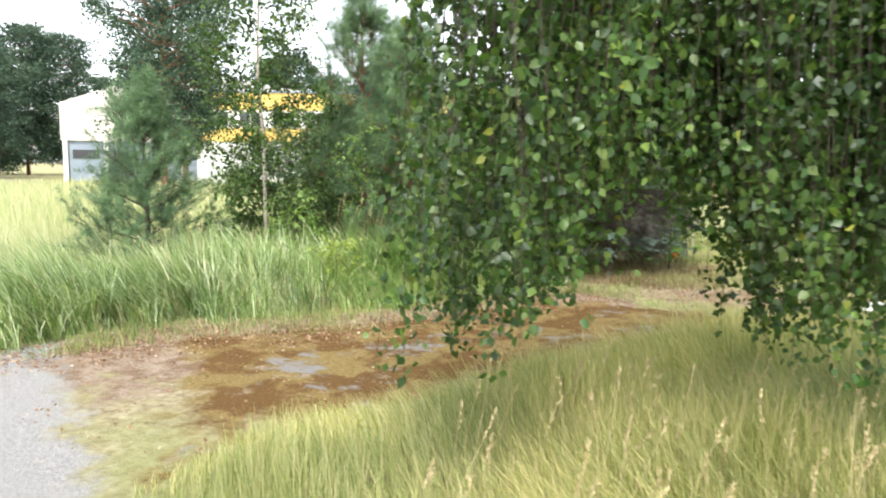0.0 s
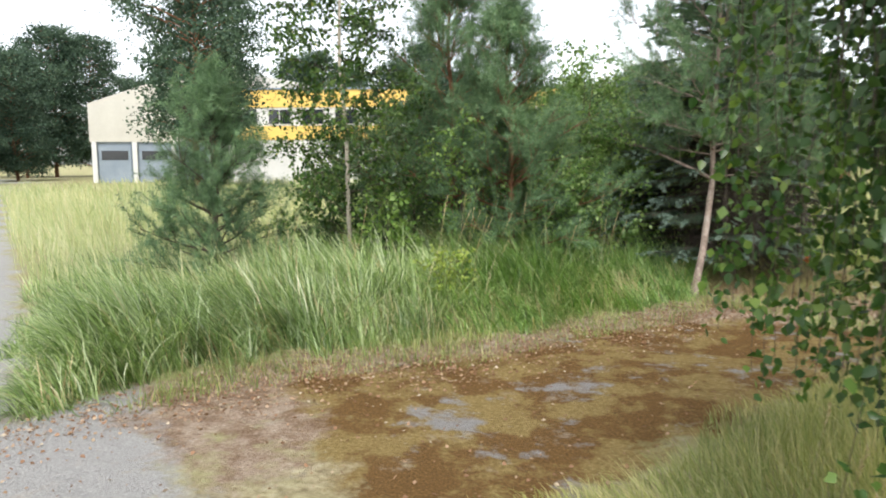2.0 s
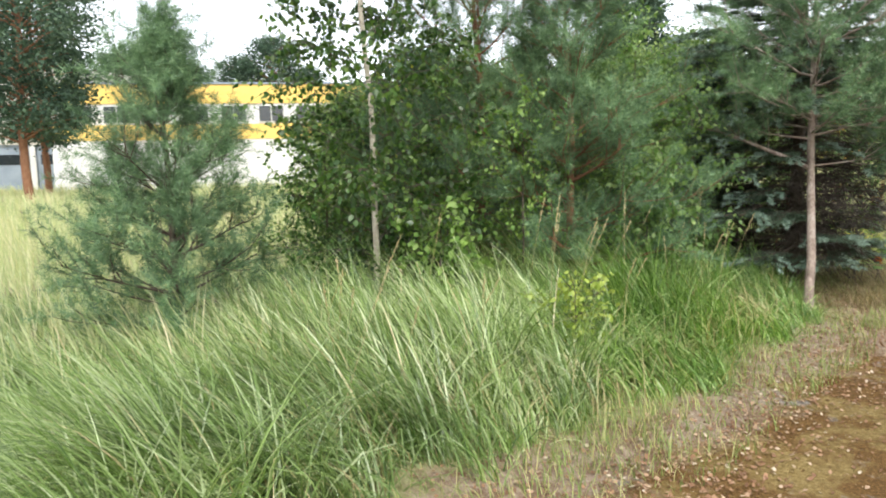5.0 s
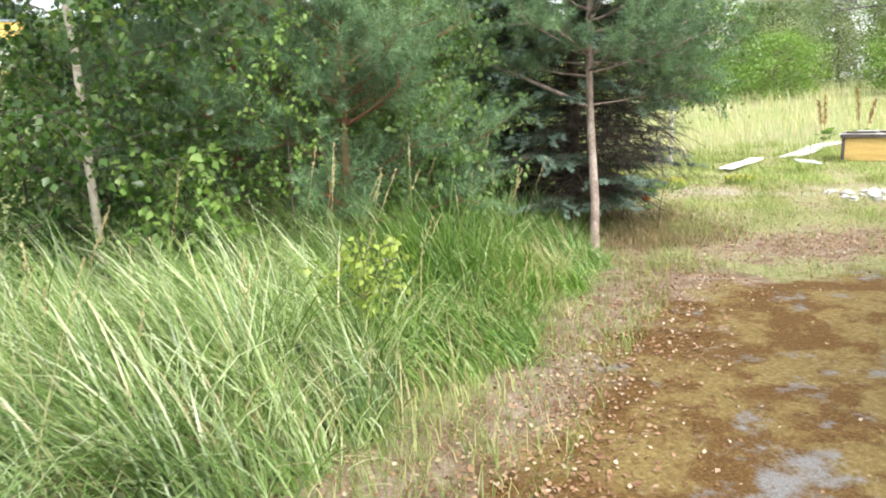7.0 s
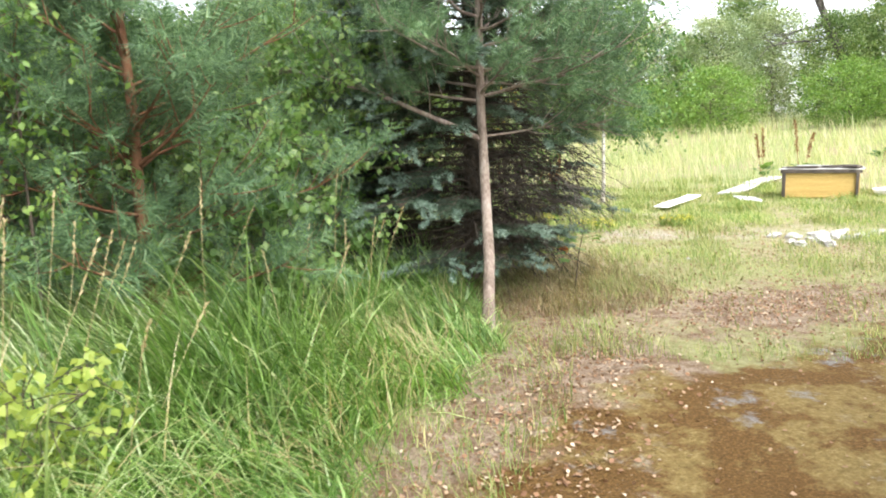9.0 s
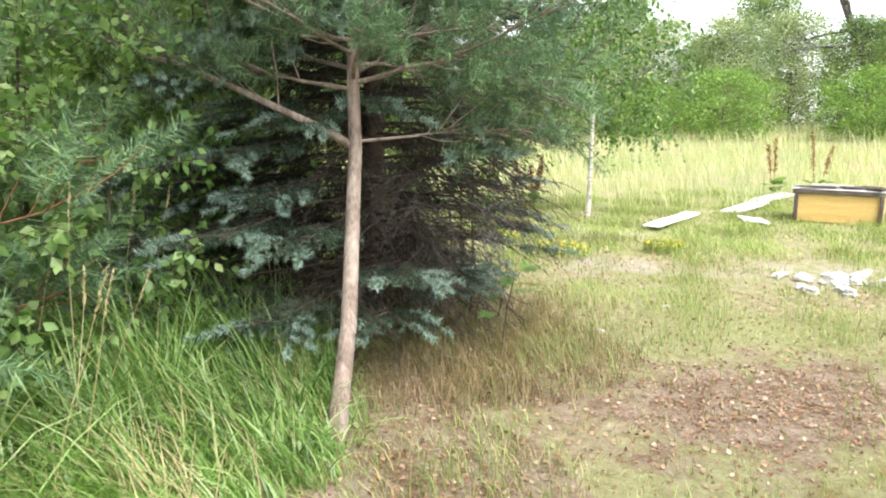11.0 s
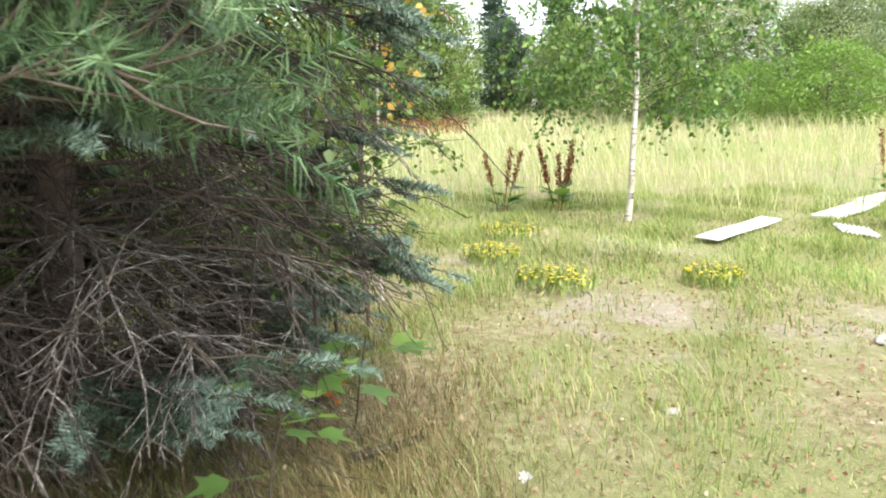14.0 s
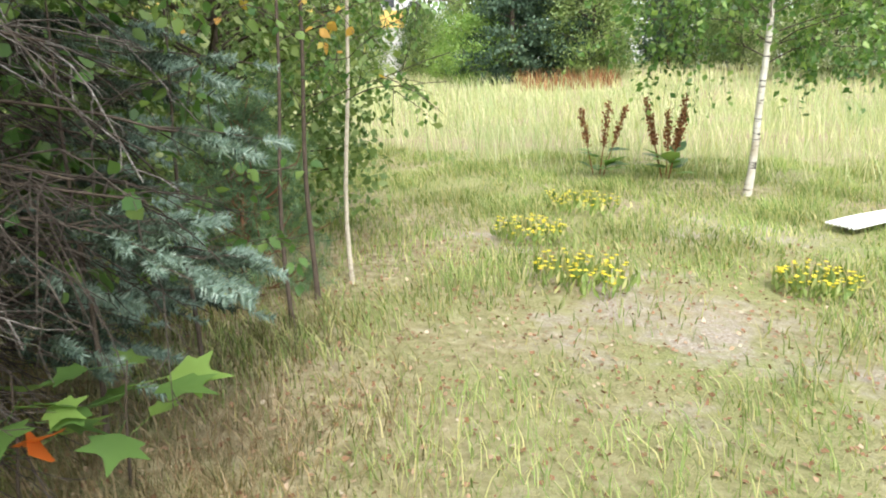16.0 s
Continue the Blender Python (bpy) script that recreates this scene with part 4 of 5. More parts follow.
def wood_edge():
    r = np.random.default_rng(91)
    kinds = {
        "pine": far_tree("pine_tree", 16, 1.8, 4.2, 95, 300, 0.24, FAR_PINE, RED_BARK, 101, "tall dark pine at the edge of the wood"),
        "pine2": far_tree("pine_tree", 13, 1.0, 3.6, 90, 280, 0.22, FAR_PINE, RED_BARK, 102, "tall dark pine at the edge of the wood"),
        "leaf": far_tree("deciduous_tree", 8, 0.6, 2.9, 95, 230, 0.14, FAR_LEAF, TWIG_BARK, 103, "light green broadleaf tree at the edge of the meadow"),
        "leaf2": far_tree("deciduous_tree", 6, 0.3, 2.6, 95, 220, 0.12, FAR_LEAF, TWIG_BARK, 104, "light green broadleaf tree at the edge of the meadow"),
        "willow": far_tree("willow_tree", 7, 0.4, 3.0, 110, 220, 0.11, WILLOW_LEAF, TWIG_BARK, 108, "pale grey-green willow at the edge of the meadow"),
        "spruce": far_tree("spruce_tree", 12, 0.4, 2.9, 70, 260, 0.2, FAR_PINE, TWIG_BARK, 105, "dark pointed spruce behind the meadow", 1.0, 0.2),
        "tall": far_tree("pine_tree", 15, 3.0, 3.2, 80, 330, 0.17, FAR_PINE, RED_BARK, 107, "tall dark pine standing before the hall"),
        "bush": far_tree("shrub", 2.4, 0.1, 1.7, 48, 200, 0.08, BRIGHT_LEAF, TWIG_BARK, 106, "bright green shrub at the edge of the meadow", category="shrub"),
    }
    used = set()

    def at(kind, x, y, scale=1.0):
        m = Matrix.Translation((x, y, float(height_at(x, y)))) @ Matrix.Rotation(r.uniform(0, 6.28), 4, "Z") @ Matrix.Scale(scale, 4)
        if kind in used:
            o = copy_thing(kinds[kind], m)
            o.matrix_basis = m
        else:
            kinds[kind].matrix_basis = m
            used.add(kind)

    def polar(kind, deg, dist, scale=1.0):
        a = math.radians(deg)
        at(kind, math.sin(a) * dist, 4 + math.cos(a) * dist, scale)

    # behind the buildings
    for k, deg in enumerate(np.linspace(-57, -14, 17)):
        polar(("pine", "pine2", "pine")[k % 3], deg + r.uniform(-1, 1), r.uniform(86, 98), r.uniform(0.85, 1.02))
    for deg, dist, sc in ((-57, 68, 0.8), (-53, 66, 0.75), (-49.5, 68, 0.8), (-46.5, 72, 0.85)):
        polar("pine2", deg, dist, sc)
    # the tall pine that stands before the hall, and its neighbour
    at("tall", -19.6, 32.0, 0.95)
    at("tall", -22.5, 38.0, 0.9)
    # thicket behind the young trees
    for kind, x, y, sc in (("leaf2", -3.4, 14.5, 0.42), ("leaf", -1.9, 14.4, 0.36), ("leaf2", 0.6, 14.6, 0.5), ("pine2", -2.4, 12.9, 0.22), ("willow", 1.2, 18.0, 0.5), ("leaf2", -0.9, 18.0, 0.55), ("leaf2", 0.2, 13.0, 0.45), ("leaf2", 2.0, 15.2, 0.55)):
        at(kind, x, y, sc)
    # wood behind the meadow, straight on
    for k, deg in enumerate(np.linspace(-12, 24, 18)):
        polar(("leaf2", "leaf", "pine2", "leaf2")[k % 4], deg + r.uniform(-1, 1), r.uniform(44, 52), r.uniform(0.75, 0.95) * (0.85, 0.62, 0.42, 0.85)[k % 4])
    for deg in (6.0, 13.0, 17.5, 22.0):
        polar("spruce", deg, r.uniform(52, 58), 0.75)
    polar("spruce", 9.0, 41, 0.85), polar("spruce", 11.5, 43, 0.95), polar("bush", 6.5, 41, 1.3), polar("leaf2", 14, 42, 1.0)
    # young trees along the right-hand edge of the meadow
    for k, deg in enumerate(np.linspace(25, 62, 17)):
        polar(("willow", "leaf2", "willow", "leaf")[k % 4], deg + r.uniform(-0.8, 0.8), r.uniform(37, 46), r.uniform(0.62, 0.85))
    for deg, dist, sc in ((38.5, 33, 1.1), (34, 34, 0.9), (47, 32, 1.0), (53, 31, 1.25), (57, 30, 1.1)):
        polar("bush", deg, dist, sc)


wood_edge()


def leaning_tree():
    """Old grey tree that leans over the bushes at the edge of the meadow, almost bare."""
    r = np.random.default_rng(95)
    x, y = 27.8, 28.3
    way = np.array((-0.27, 0.31, 0.91))
    e = thing("leaning_tree", x, y, float(height_at(x, y)), "old bare grey tree leaning over the bushes", "tree")
    trunk = Geo()
    path = bent((0, 0, -0.2), way, 9.5, 12, -0.05, 0.03, r)
    trunk.tube(path, np.linspace(0.26, 0.05, 12), 9)
    put("trunk", trunk, LICHEN_TWIG, e, smooth=True)
    for k in range(11):
        g = Geo()
        c = spread_along(path, 0.42 + 0.052 * k)
        d = way * 0.5 + unit(1, r)[0] * 0.7 + np.array((-0.5, 0.35, 0.1))
        limb = bent(c, d, r.uniform(1.6, 3.6), 8, 0.15, 0.12, r)
        g.tube(limb, np.linspace(0.07, 0.015, 8), 5)
        for q in range(9):
            g.tube(bent(spread_along(limb, r.uniform(0.2, 1)), d + unit(1, r)[0], r.uniform(0.4, 1.1), 5, 0.2, 0.12, r), np.linspace(0.022, 0.008, 5), 4)
        put("limb", g, LICHEN_TWIG, e)


leaning_tree()


# ---- buildings ----
def house(name, corner, heading, width, depth, label):
    e = thing(name, corner[0], corner[1], 0, label, "building")
    e.matrix_basis = pose(corner[0], corner[1], -0.1, 0, 0, heading)
    return e


def yellow_building():
    """Two storeys: white ground floor, a row of windows between two yellow bands, flat roof."""
    w, d = 30.0, 12.0
    e = house("office_building", (-28.5, 49.0), 13.0, w, d, "two-storey flat-roofed building with yellow bands and white ground floor")
    part("wall", box(w, d, 3.3, (w / 2, d / 2, 0)), WHITE_WALL, e, "white ground-floor wall")
    part("band", box(w + 0.1, d + 0.1, 1.0, (w / 2, d / 2, 3.3)), YELLOW_WALL, e, "yellow wall band")
    part("wall", box(w - 0.1, d - 0.1, 1.35, (w / 2, d / 2, 4.3)), WHITE_WALL, e)
    part("band", box(w + 0.1, d + 0.1, 1.25, (w / 2, d / 2, 5.65)), YELLOW_WALL, e, "yellow wall band")
    part("roof", box(w + 0.3, d + 0.3, 0.12, (w / 2, d / 2, 6.9), 0.02), GREY_METAL, e)
    for k in range(12):
        x = 1.6 + k * 2.45
        for z, h, n in ((4.36, 1.22, 2),):
            win = part("window", box(1.72, 0.06, h, (x, 0.0, z)), WHITE_WALL, e)
            for j in range(n):
                part("pane", box(0.74, 0.03, h - 0.2, (x - 0.41 + j * 0.82, -0.05, z + 0.1)), DARK_GLASS, win)


def hall():
    """Hall with a low gable: cream cladding over grey folding doors."""
    w, d = 24.0, 16.0
    e = house("warehouse_hall", (-40.1, 48.6), 36.0, w, d, "hall with cream metal cladding above grey doors")
    bm = bmesh.new()
    prof = [(0, 3.3), (w, 3.3), (w, 6.2), (w * 0.8, 8.0), (w / 2, 8.9), (w * 0.2, 8.0), (0, 6.2)]
    sides = len(prof)
    front = [bm.verts.new((x, 0, z)) for x, z in prof]
    back = [bm.verts.new((x, d, z)) for x, z in prof]
    bm.faces.new(front), bm.faces.new(back[::-1])
    for k in range(sides):
        bm.faces.new((front[k], back[k], back[(k + 1) % sides], front[(k + 1) % sides]))
    bmesh.ops.recalc_face_normals(bm, faces=bm.faces)
    part("cladding", bm, CREAM_METAL, e)
    part("wall", box(w - 0.4, d - 0.4, 3.3, (w / 2, d / 2, 0)), GREY_METAL, e)
    for k in range(9):
        part("pillar", box(0.35, 0.25, 3.3, (0.3 + k * 2.9, 0.05, 0), 0.02), WHITE_WALL, e)
        if k < 8:
            door = part("door", box(2.3, 0.08, 3.0, (1.75 + k * 2.9, 0.14, 0)), GREY_METAL, e)
            part("pane", box(1.9, 0.03, 0.7, (1.75 + k * 2.9, 0.08, 1.9)), DARK_GLASS, door)


def cabin():
    e = house("site_cabin", (-47.1, 38.0), 40.0, 6.0, 2.6, "blue site cabin with a white roof edge and one window")
    part("body", box(6.0, 2.6, 2.3, (3.0, 1.3, 0.15), 0.03), BLUE_PAINT, e)
    part("roof", box(6.2, 2.8, 0.28, (3.0, 1.3, 2.45), 0.04), WHITE_WALL, e)
    win = part("window", box(1.3, 0.08, 0.85, (4.4, -0.02, 1.3)), WHITE_WALL, e)
    part("pane", box(1.05, 0.03, 0.6, (4.4, -0.07, 1.42)), DARK_GLASS, win)
    part("door", box(0.8, 0.06, 0.9, (4.1, -0.03, 0.2)), CREAM_METAL, e)
    e = house("shed", (-57.0, 41.4), 40.0, 7, 4, "small shed with a red roof behind the cabin")
    part("wall", box(7, 4, 2.6, (3.5, 2, 0)), CREAM_METAL, e)
    bm = bmesh.new()
    v = [bm.verts.new(p) for p in ((-0.3, -0.3, 2.6), (7.3, -0.3, 2.6), (7.3, 2, 4.1), (-0.3, 2, 4.1), (-0.3, 4.3, 2.6), (7.3, 4.3, 2.6))]
    for f in ((0, 1, 2, 3), (3, 2, 5, 4), (0, 3, 4), (1, 5, 2), (0, 4, 5, 1)):
        bm.faces.new([v[k] for k in f])
    part("roof", bm, RED_ROOF, e)


yellow_building()
hall()
cabin()


# ---- things in the clearing ----
def wooden_box():
    e = thing("wooden_crate", 10.55, 15.45, float(height_at(10.55, 15.45)), "old plywood crate with a rotten dark lid in the grass", "crate", turn=-48)
    # the left side panel takes the dark wood colour to stand for its shade
    for name, at, size, mat in (("front_panel", (0, -0.38, 0), (1.22, 0.025, 0.46), PLYWOOD), ("back_panel", (0, 0.38, 0), (1.22, 0.025, 0.46), PLYWOOD), ("side_panel", (-0.61, 0, 0), (0.025, 0.74, 0.46), OLD_AND_SHADED_WOOD), ("side_panel", (0.61, 0, 0), (0.025, 0.74, 0.46), PLYWOOD)):
        part(name, box(*size, at, 0.004), mat, e)
    for x in (-0.585, 0.585):
        part("post", box(0.05, 0.05, 0.47, (x, -0.415, 0), 0.005), OLD_AND_SHADED_WOOD, e)
    part("rail", box(1.3, 0.04, 0.07, (0, -0.42, 0.44), 0.006), OLD_AND_SHADED_WOOD, e)
    for k in range(5):
        part("lid_board", box(1.36 - 0.05 * (k % 2), 0.155, 0.022, (0.02 * (k % 3), -0.34 + k * 0.17, 0.50 + 0.006 * (k % 2)), 0.004, 0.02 * (k - 2)), PALE_BOARD if k % 2 == 0 else OLD_AND_SHADED_WOOD, e)
    part("scrap", box(0.35, 0.2, 0.03, (0.2, -0.2, 0.54), 0.008, 0.4), OLD_AND_SHADED_WOOD, e)
    part("scrap", box(0.3, 0.14, 0.025, (0.45, 0.1, 0.54), 0.008, -0.3), OLD_AND_SHADED_WOOD, e)
    part("scrap", box(0.5, 0.12, 0.03, (-0.3, -0.36, 0.535), 0.006, 0.12), OLD_AND_SHADED_WOOD, e)
    part("scrap", box(0.26, 0.18, 0.04, (0.5, -0.36, 0.535), 0.01, -0.5), OLD_AND_SHADED_WOOD, e)
    part("scrap", box(0.6, 0.1, 0.02, (-0.1, 0.2, 0.54), 0.005, -0.15), PALE_BOARD, e)


wooden_box()


def corrugated(x, y, turn, length, width, label, tilt=2.0):
    bm = bmesh.new()
    n, m = 48, 8
    rows = []
    for j in range(m + 1):
        rows.append([bm.verts.new((-length / 2 + length * j / m + 0.01 * math.sin(9 * i + j), -width / 2 + width * i / n, 0.013 * math.sin(i / n * 2 * math.pi * 8) + 0.005 * math.sin(j * 0.9))) for i in range(n + 1)])
    for j in range(m):
        for i in range(n):
            bm.faces.new((rows[j][i], rows[j][i + 1], rows[j + 1][i + 1], rows[j + 1][i]))
    low = bmesh.ops.extrude_face_region(bm, geom=bm.faces[:])
    bmesh.ops.translate(bm, vec=(0, 0, 0.007), verts=[v for v in low["geom"] if isinstance(v, bmesh.types.BMVert)])
    me = bpy.data.meshes.new("roofing_sheet")
    bm.to_mesh(me)
    bm.free()
    ob = put("roofing_sheet", me, WHITE_SHEET)
    ob.matrix_basis = pose(x, y, float(height_at(x, y)) + 0.06, tilt, -1.5, turn)
    tagged(ob, label, "roofing sheet")


corrugated(7.78, 15.95, 33, 1.75, 0.26, "white corrugated roofing sheet lying in the grass")
corrugated(9.15, 15.75, 60, 0.55, 0.4, "broken piece of white corrugated roofing sheet", 6)
for x, y, l, turn in ((10.3, 17.2, 1.7, 30), (11.7, 18.0, 1.5, 26)):
    ob = part("plank", box(l, 0.32, 0.04, (0, 0, 0), 0.006), PALE_BOARD, None)
    ob.matrix_basis = pose(x, y, float(height_at(x, y)) + 0.05, 2, -2, turn)
    tagged(ob, "pale weathered board lying in the grass", "plank")


def rubble(name, x, y, size, seed, material, label, category, flat=0.5):
    r = np.random.default_rng(seed)
    bm = bmesh.new()
    bmesh.ops.create_icosphere(bm, subdivisions=2, radius=0.5)
    for v in bm.verts:
        k = 0.75 + 0.6 * noise.noise(v.co * 3.1 + Vector((seed, 0, 0)))
        v.co = Vector((v.co.x * k * 1.3, v.co.y * k, v.co.z * k * flat))
    me = bpy.data.meshes.new(name)
    bm.to_mesh(me)
    bm.free()
    ob = put(name, me, material)
    ob.matrix_basis = Matrix.Translation((x, y, float(height_at(x, y)) + size * flat * 0.2)) @ Matrix.Rotation(r.uniform(0, 6), 4, "Z") @ Matrix.Scale(size, 4)
    return tagged(ob, label, category, "rubble in the clearing")


for k in range(44):
    a, d = rng.uniform(0, 6.28), rng.uniform(0, 1) ** 0.6
    rubble("rubble_stone", 6.75 + 0.85 * d * math.cos(a), 11.75 + 0.6 * d * math.sin(a), rng.uniform(0.05, 0.2), 200 + k, STONE, "pale broken concrete lump lying on bare soil", "rubble", 0.6)
rubble("plastic_sheet", 4.75, 9.15, 0.34, 240, PLASTIC, "crumpled white plastic film on the ground", "litter", 0.55)
rubble("plastic_sheet", 11.25, 14.7, 0.4, 241, PLASTIC, "crumpled white plastic film beside the crate", "litter", 0.6)
for k, (x, y) in enumerate(((3.5, 11.1), (4.35, 11.5), (2.4, 10.35))):
    rubble("stone", x, y, 0.085, 250 + k, STONE, "small pale flat stone in the short grass", "stone", 0.3)

geo = Geo()
geo.tube(bent((0, 0, 0.03), (1, 0.25, 0.03), 0.32, 6, 0, 0.08, rng), np.linspace(0.022, 0.017, 6), 8)
ob = put("stick", geo, GREY_TWIG, smooth=True)
ob.matrix_basis = pose(2.85, 11.3, float(height_at(2.85, 11.3)), 0, 0, 10)
tagged(ob, "short thick grey stick lying in the grass", "stick")


def dock(x, y, seed, label, stalks=4, tall=0.95):
    """Dock plant: rust-brown seed spikes over broad green leaves."""
    r = np.random.default_rng(seed)
    e = thing("dock_plant", x, y, float(height_at(x, y)), label, "plant")
    for k in range(stalks):
        a = r.uniform(0, 6.28)
        st = bent((math.cos(a) * 0.06, math.sin(a) * 0.06, 0), (math.cos(a) * 0.3, math.sin(a) * 0.3, 1), tall * r.uniform(0.8, 1.05), 8, 0, 0.03, r)
        g = Geo()
        g.tube(st, np.linspace(0.008, 0.003, 8), 5)
        seeds = 240
        u = r.uniform(0.45, 1, seeds)
        g.stamp(SMALL_V, SMALL_F, spread_along(st, u) + r.normal(0, 0.018, (seeds, 3)), frames_along(unit(seeds, r) + (0, 0, 0.5), r.uniform(0, 6, seeds)), r.uniform(0.02, 0.045, seeds))
        put("seed_stalk", g, RUST_LEAF, e, "rust-brown seed spike")
    g = Geo()
    n = 14
    a = r.uniform(0, 6.28, n)
    g.stamp(LEAF_V, LEAF_F, np.stack([np.cos(a) * 0.08, np.sin(a) * 0.08, r.uniform(0.05, 0.3, n)], 1), frames_along(np.stack([np.cos(a), np.sin(a), r.uniform(0.1, 0.7, n)], 1), np.zeros(n)), r.uniform(0.18, 0.34, n))
    put("foliage", g, SHRUB_LEAF, e)


dock(5.6, 18.2, 301, "dock plant with two tall rust-brown seed spikes", 3, 0.95)
dock(6.35, 18.0, 302, "dock plant with several tall rust-brown seed spikes", 5, 1.0)
dock(12.2, 18.5, 303, "dock plant with dark brown seed spikes in meadow", 2, 1.25)
dock(12.8, 18.0, 304, "dock plant with dark brown seed spikes in meadow", 2, 1.3)
dock(15.8, 18.4, 305, "dock plant with dark brown seed spikes in meadow", 2, 1.2)


def flowers(x, y, radius, seed):
    r = np.random.default_rng(seed)
    e = thing("flower_clump", x, y, float(height_at(x, y)), "low clump of green stems with small yellow flowers", "flowers", "yellow flowers in the clearing")
    n = 260
    a, d = r.uniform(0, 6.28, n), np.sqrt(r.uniform(0, 1, n)) * radius
    g = Geo()
    up = np.stack([r.normal(0, 0.35, n), r.normal(0, 0.35, n), np.ones(n)], 1)
    base = np.stack([np.cos(a) * d, np.sin(a) * d, r.uniform(0, 0.09, n)], 1)
    g.stamp(SMALL_V * (0.4, 1, 1), SMALL_F, base, frames_along(up, r.uniform(0, 6, n)), r.uniform(0.05, 0.11, n))
    put("foliage", g, GRASS_SHORT, e)
    g = Geo()
    m = 80
    base = np.stack([np.cos(a[:m]) * d[:m], np.sin(a[:m]) * d[:m], r.uniform(0.09, 0.16, m)], 1)
    for q in range(5):
        th = q * 1.2566
        g.stamp(SMALL_V, SMALL_F, base, frames_along(np.tile([math.cos(th), math.sin(th), 0.45], (m, 1)), np.zeros(m)), np.full(m, 0.021))
    tagged(put("blossom", g, YELLOW_PETAL, e, "yellow blossom"), kind="stuff")


for k, (x, y, rad) in enumerate(((5.02, 16.05, 0.34), (4.42, 14.72, 0.26), (4.64, 13.68, 0.30), (6.03, 13.8, 0.24))):
    flowers(x, y, rad, 320 + k)


def maple_seedling(x, y, h, n, seed, size=0.17):
    """Maple seedling: thin stem, lobed leaves on stalks."""
    r = np.random.default_rng(seed)
    e = thing("maple_seedling", x, y, float(height_at(x, y)), "maple seedling with broad lobed leaves under the spruce", "seedling")
    lobes = []
    for k in range(11):
        a = math.pi * (-0.08 + 1.16 * k / 10)
        rad = (1.0 if k == 5 else 0.85 if k in (2, 8) else 0.6 if k in (0, 10) else 0.47) * 0.62
        lobes.append((math.cos(a) * rad, 0.32 + math.sin(a) * rad, 0.06 * abs(math.cos(a))))
    tv = np.array([(0, 0.3, 0)] + lobes + [(0, 0, 0)])
    tf = np.array([(0, k + 1, k + 2) for k in range(10)] + [(0, 11, 12), (0, 12, 1)])
    g = Geo()
    st = bent((0, 0, 0), (0.1, -0.1, 1), h, 6, 0, 0.06, r)
    g.tube(st, np.linspace(0.006, 0.003, 6), 5)
    put("stem", g, TWIG_BARK, e)
    for k in range(n):
        g = Geo()
        a = k * 2.4 + r.uniform(-0.4, 0.4)
        d = np.array([[math.cos(a), math.sin(a), r.uniform(-0.1, 0.4)]])
        base = spread_along(st, r.uniform(0.35, 1.0))
        tip = base + d[0] * r.uniform(0.08, 0.16)
        g.tube(np.array([base, tip]), (0.002, 0.0015), 4)
        g.stamp(tv, tf, tip[None], frames_along(d + (0, 0, -0.25), np.array([r.uniform(-0.4, 0.4)])), np.array([size * r.uniform(0.7, 1.15)]))
        put("leaf", g, SHRUB_LEAF if k % 3 else BRIGHT_LEAF, e)
    return e


maple_seedling(2.66, 11.45, 0.46, 11, 401, 0.19)
maple_seedling(2.9, 11.6, 0.46, 8, 402, 0.19)
maple_seedling(2.55, 10.75, 0.55, 6, 403, 0.14)
g = Geo()
g.stamp(LEAF_V * (1.4, 1, 1), LEAF_F, np.zeros((2, 3)) + ((0, 0, 0.0), (0.03, 0.02, 0.0)), frames_along(np.array([(0.7, -0.2, 0.5), (0.3, -0.8, 0.3)]), np.array([0.2, 1.0])), np.array([0.15, 0.12]))
ob = put("autumn_leaf", g, ORANGE_LEAF)
ob.matrix_basis = pose(2.74, 11.38, float(height_at(2.74, 11.38)) + 0.26)
tagged(ob, "bright orange autumn leaf caught among maple leaves", "leaf")


# ---- loose cover: straw, fallen leaves, moss ----
def litter_leaves():
    r = np.random.default_rng(501)
    n = 130000
    x, y = r.uniform(-3.2, 6.5, n), r.uniform(3.6, 15, n)
    gap = (edge_y(x) - y) * 0.75
    strip = np.exp(-((gap - 0.6) / 0.5) ** 2) * (x > -3) * (x < 2)
    patch = np.maximum(np.exp(-(((x - 3.7) / 1.5) ** 2 + ((y - 9.6) / 0.8) ** 2)), np.exp(-(((x - 2.2) / 0.9) ** 2 + ((y - 10.5) / 0.8) ** 2)))
    clear = 0.26 * ((x > 2.2) & (y > 10) & (x < 7)) + 0.05 * ((gap > 0.6) & (x < dry_x(y)) & (y < 9.2))
    k = r.uniform(0, 1, n) < np.maximum.reduce([strip, patch, clear])
    x, y = x[k], y[k]
    m = len(x)
    g = Geo()
    d = unit(m, r) * (1, 1, 0.35)
    g.stamp(SMALL_V, SMALL_F, np.stack([x, y, height_at(x, y) + 0.012], 1), frames_along(d, r.normal(0, 0.5, m)), r.uniform(0.012, 0.034, m))
    tagged(put("fallen_leaves", g, LITTER), "brown and pale fallen leaves strewn on the ground", "leaf litter", kind="stuff")


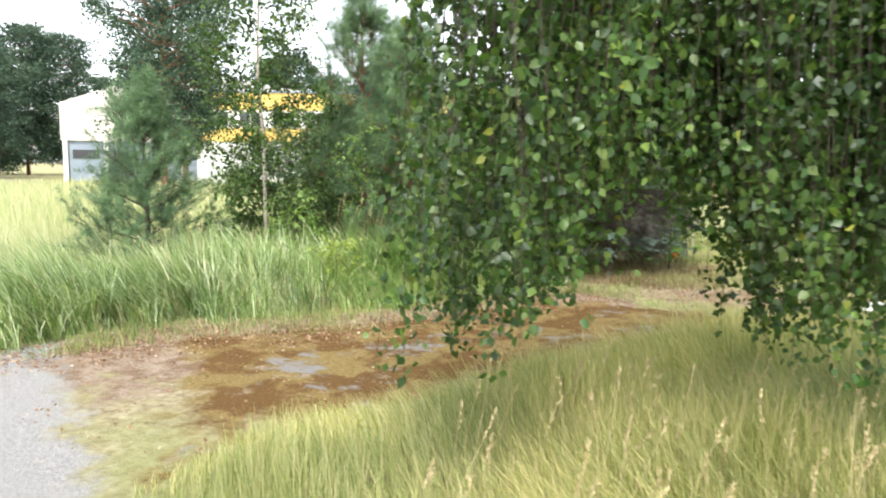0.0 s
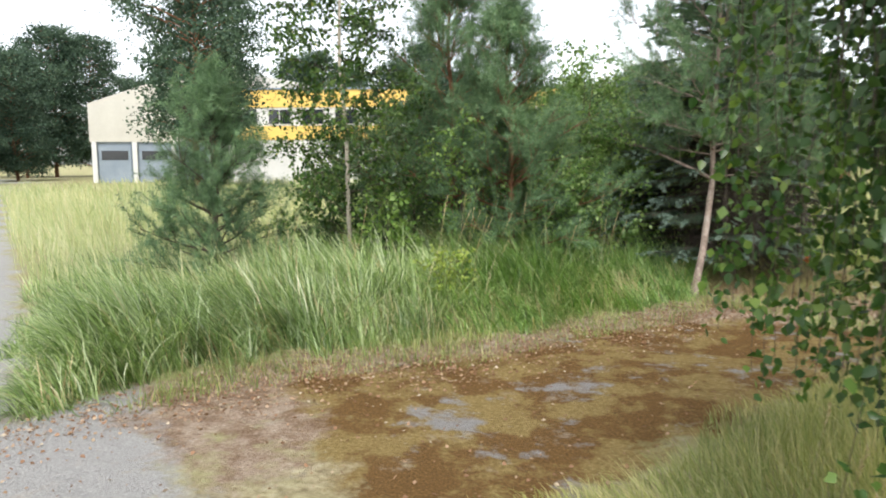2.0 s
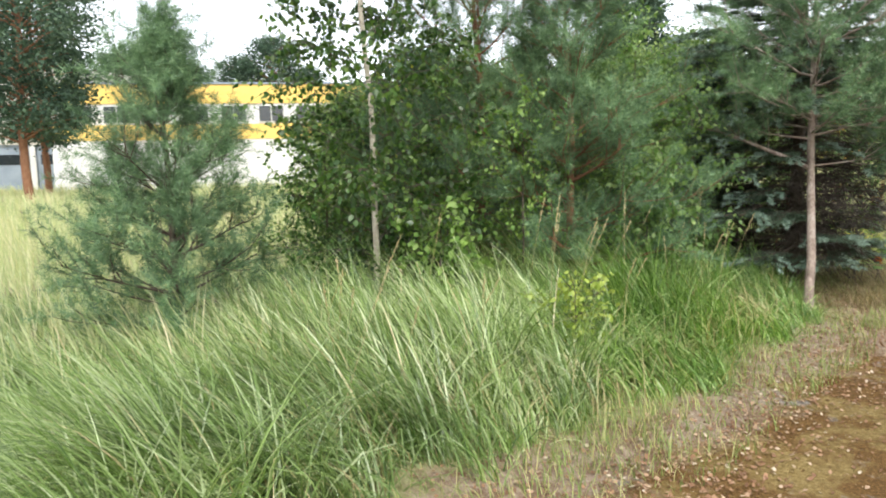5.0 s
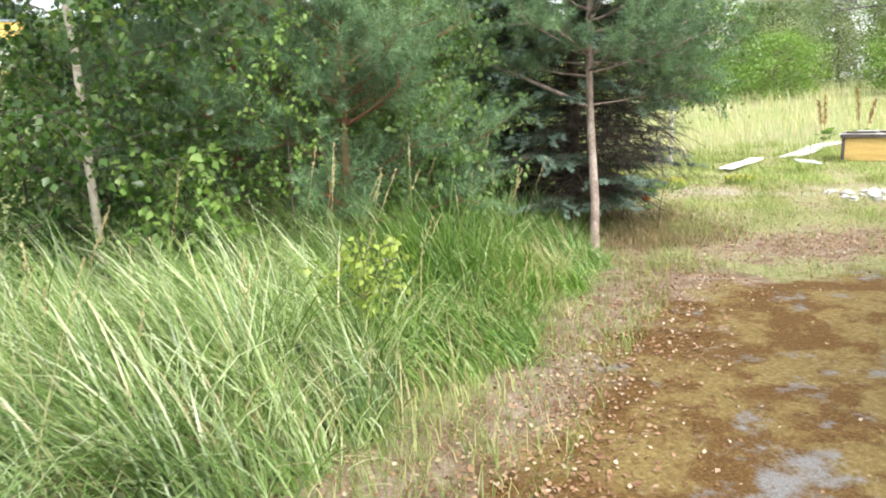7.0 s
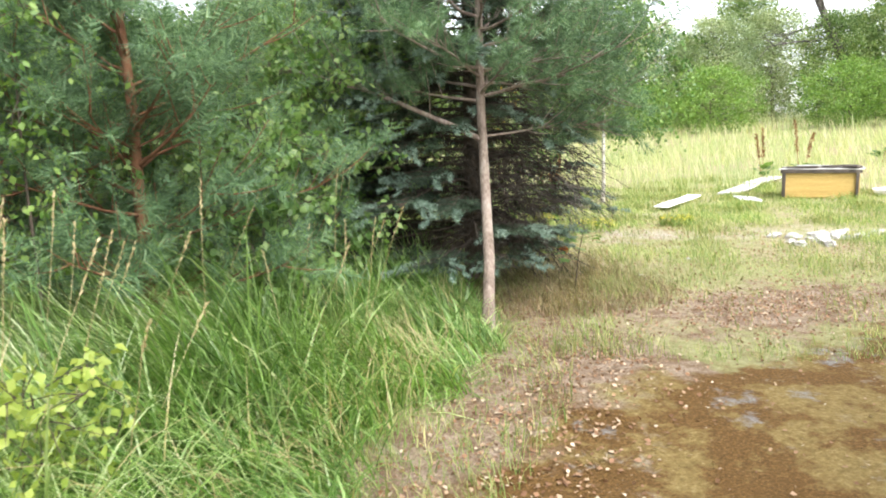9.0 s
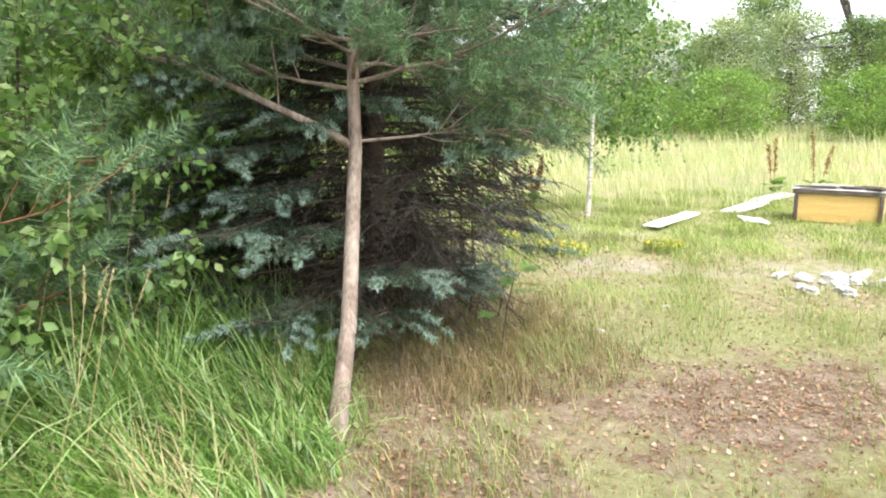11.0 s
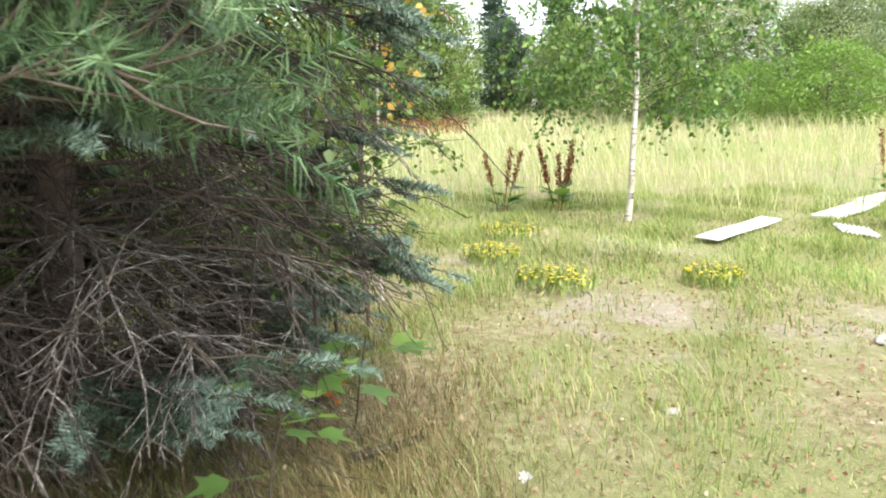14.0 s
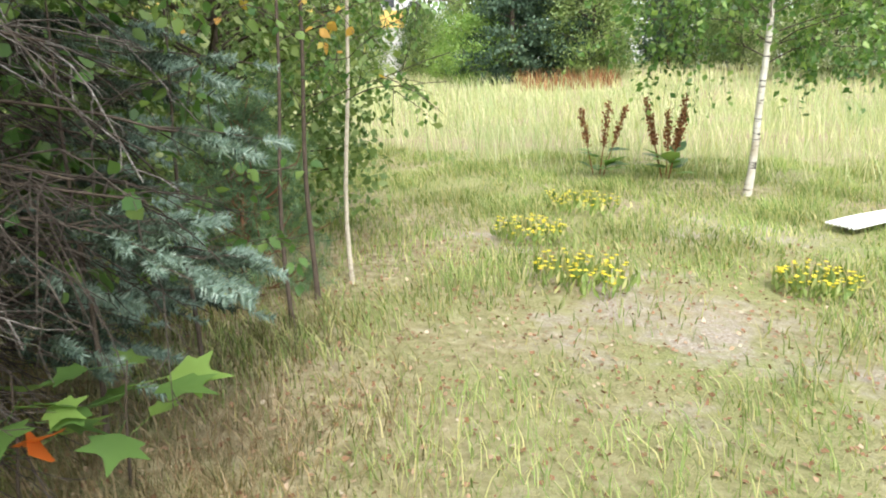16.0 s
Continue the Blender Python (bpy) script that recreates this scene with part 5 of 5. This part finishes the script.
def straw_stalks():
    """Ripe seed heads that rise over the grass."""
    r = np.random.default_rng(502)
    g = Geo()
    spots = [(r.uniform(1.2, 3.6), r.uniform(2.4, 4.6), r.uniform(0.45, 0.75)) for k in range(110)]
    spots = [(x, y, h) for x, y, h in spots if x > dry_x(y) + 0.3]
    spots += [(r.uniform(-2.6, 0.6), 0, r.uniform(0.85, 1.3)) for k in range(36)]
    for x, y, h in spots:
        y = y or float(edge_y(x)) + r.uniform(0.6, 2.0)
        st = bent((x, y, float(height_at(x, y))), (r.normal(0.18, 0.15), r.normal(-0.05, 0.15), 1), h, 7, 0.05, 0.03, r)
        g.tube(st, np.linspace(0.0022, 0.0011, 7), 3)
        n = 26
        g.stamp(SMALL_V * (0.45, 1, 1), SMALL_F, spread_along(st, r.uniform(0.82, 1, n)) + r.normal(0, 0.002, (n, 3)), frames_along((st[-1] - st[-2]) + unit(n, r) * 0.05, r.uniform(0, 6, n)), r.uniform(0.012, 0.026, n))
    tagged(put("straw_stalks", g, STRAW), "pale ripe grass stalks with seed heads", "grass", kind="stuff")
    # withered stalks under the spruce and in the bank
    x, y = scatter(9000, 1.2, 3.4, 9.9, 12.2, lambda x, y, u: (np.hypot(x - 2.3, y - 11.2) < 1.35) & (u < 0.9), r)
    h = r.uniform(0.04, 0.2, len(x))
    blades("withered_grass", x, y, h, r.uniform(0.0015, 0.003, len(x)), np.full(len(x), 0.4), leafy("withered_blades", [(0.0, (0.13, 0.13, 0.05)), (0.5, (0.22, 0.15, 0.08)), (1.0, (0.40, 0.31, 0.18))], 0.2), "withered brown grass under the spruce", curl=0.9, seed=503)
    x, y = scatter(24000, -2.8, 1.3, 4.7, 11, lambda x, y, u: (y > edge_y(x)) & (y < edge_y(x) + 1.0) & (u < 0.75 * tufted(x, y, 3.0, 7.0)), r)
    h = r.uniform(0.2, 0.5, len(x))
    blades("withered_grass", x, y, h, r.uniform(0.002, 0.004, len(x)), np.full(len(x), 0.6), STRAW, "withered straw-coloured blades in the grass bank", curl=0.7, seed=504)


def moss_tufts():
    r = np.random.default_rng(505)
    def keep(x, y, u):
        gap = (edge_y(x) - y) * 0.75
        return (gap > 0.7) & (x < dry_x(y) + 0.2) & (x > -1.4) & (y < 8.9) & (u < 0.9)
    x, y = scatter(70000, -1.4, 4.4, 3.4, 9, keep, r)
    h = r.uniform(0.008, 0.026, len(x))
    m, t, b = nodes_of("moss_tufts", 0.95, 0.1)
    g = t.nodes.new("ShaderNodeNewGeometry")
    gold = ramp(t, g.outputs["Random Per Island"], [(0.0, (0.16, 0.11, 0.04)), (0.6, (0.31, 0.23, 0.09)), (1.0, (0.48, 0.39, 0.20))])
    brown = ramp(t, g.outputs["Random Per Island"], [(0.0, (0.065, 0.036, 0.014)), (0.7, (0.20, 0.115, 0.038)), (1.0, (0.38, 0.25, 0.11))])
    t.links.new(mixed(t, ramp(t, grain(t, 1.5, 9, 0.72), [(0.46, (0, 0, 0)), (0.53, (1, 1, 1))]), gold, brown), b.inputs["Base Color"])
    blades("moss", x, y, h, r.uniform(0.002, 0.005, len(x)), np.full(len(x), 0.3), m, "golden and dark brown moss on old asphalt", "moss", curl=0.9, segs=1, seed=506)


r_far = np.random.default_rng(510)
blades("sorrel", r_far.uniform(6.5, 10.5, 360), r_far.uniform(38, 42, 360), r_far.uniform(0.5, 0.95, 360), np.full(360, 0.02), np.full(360, 0.1), RUST_LEAF, "rust-red sorrel at the far edge of the meadow", "plants", curl=0.2, segs=2, seed=511)
litter_leaves()
straw_stalks()
moss_tufts()
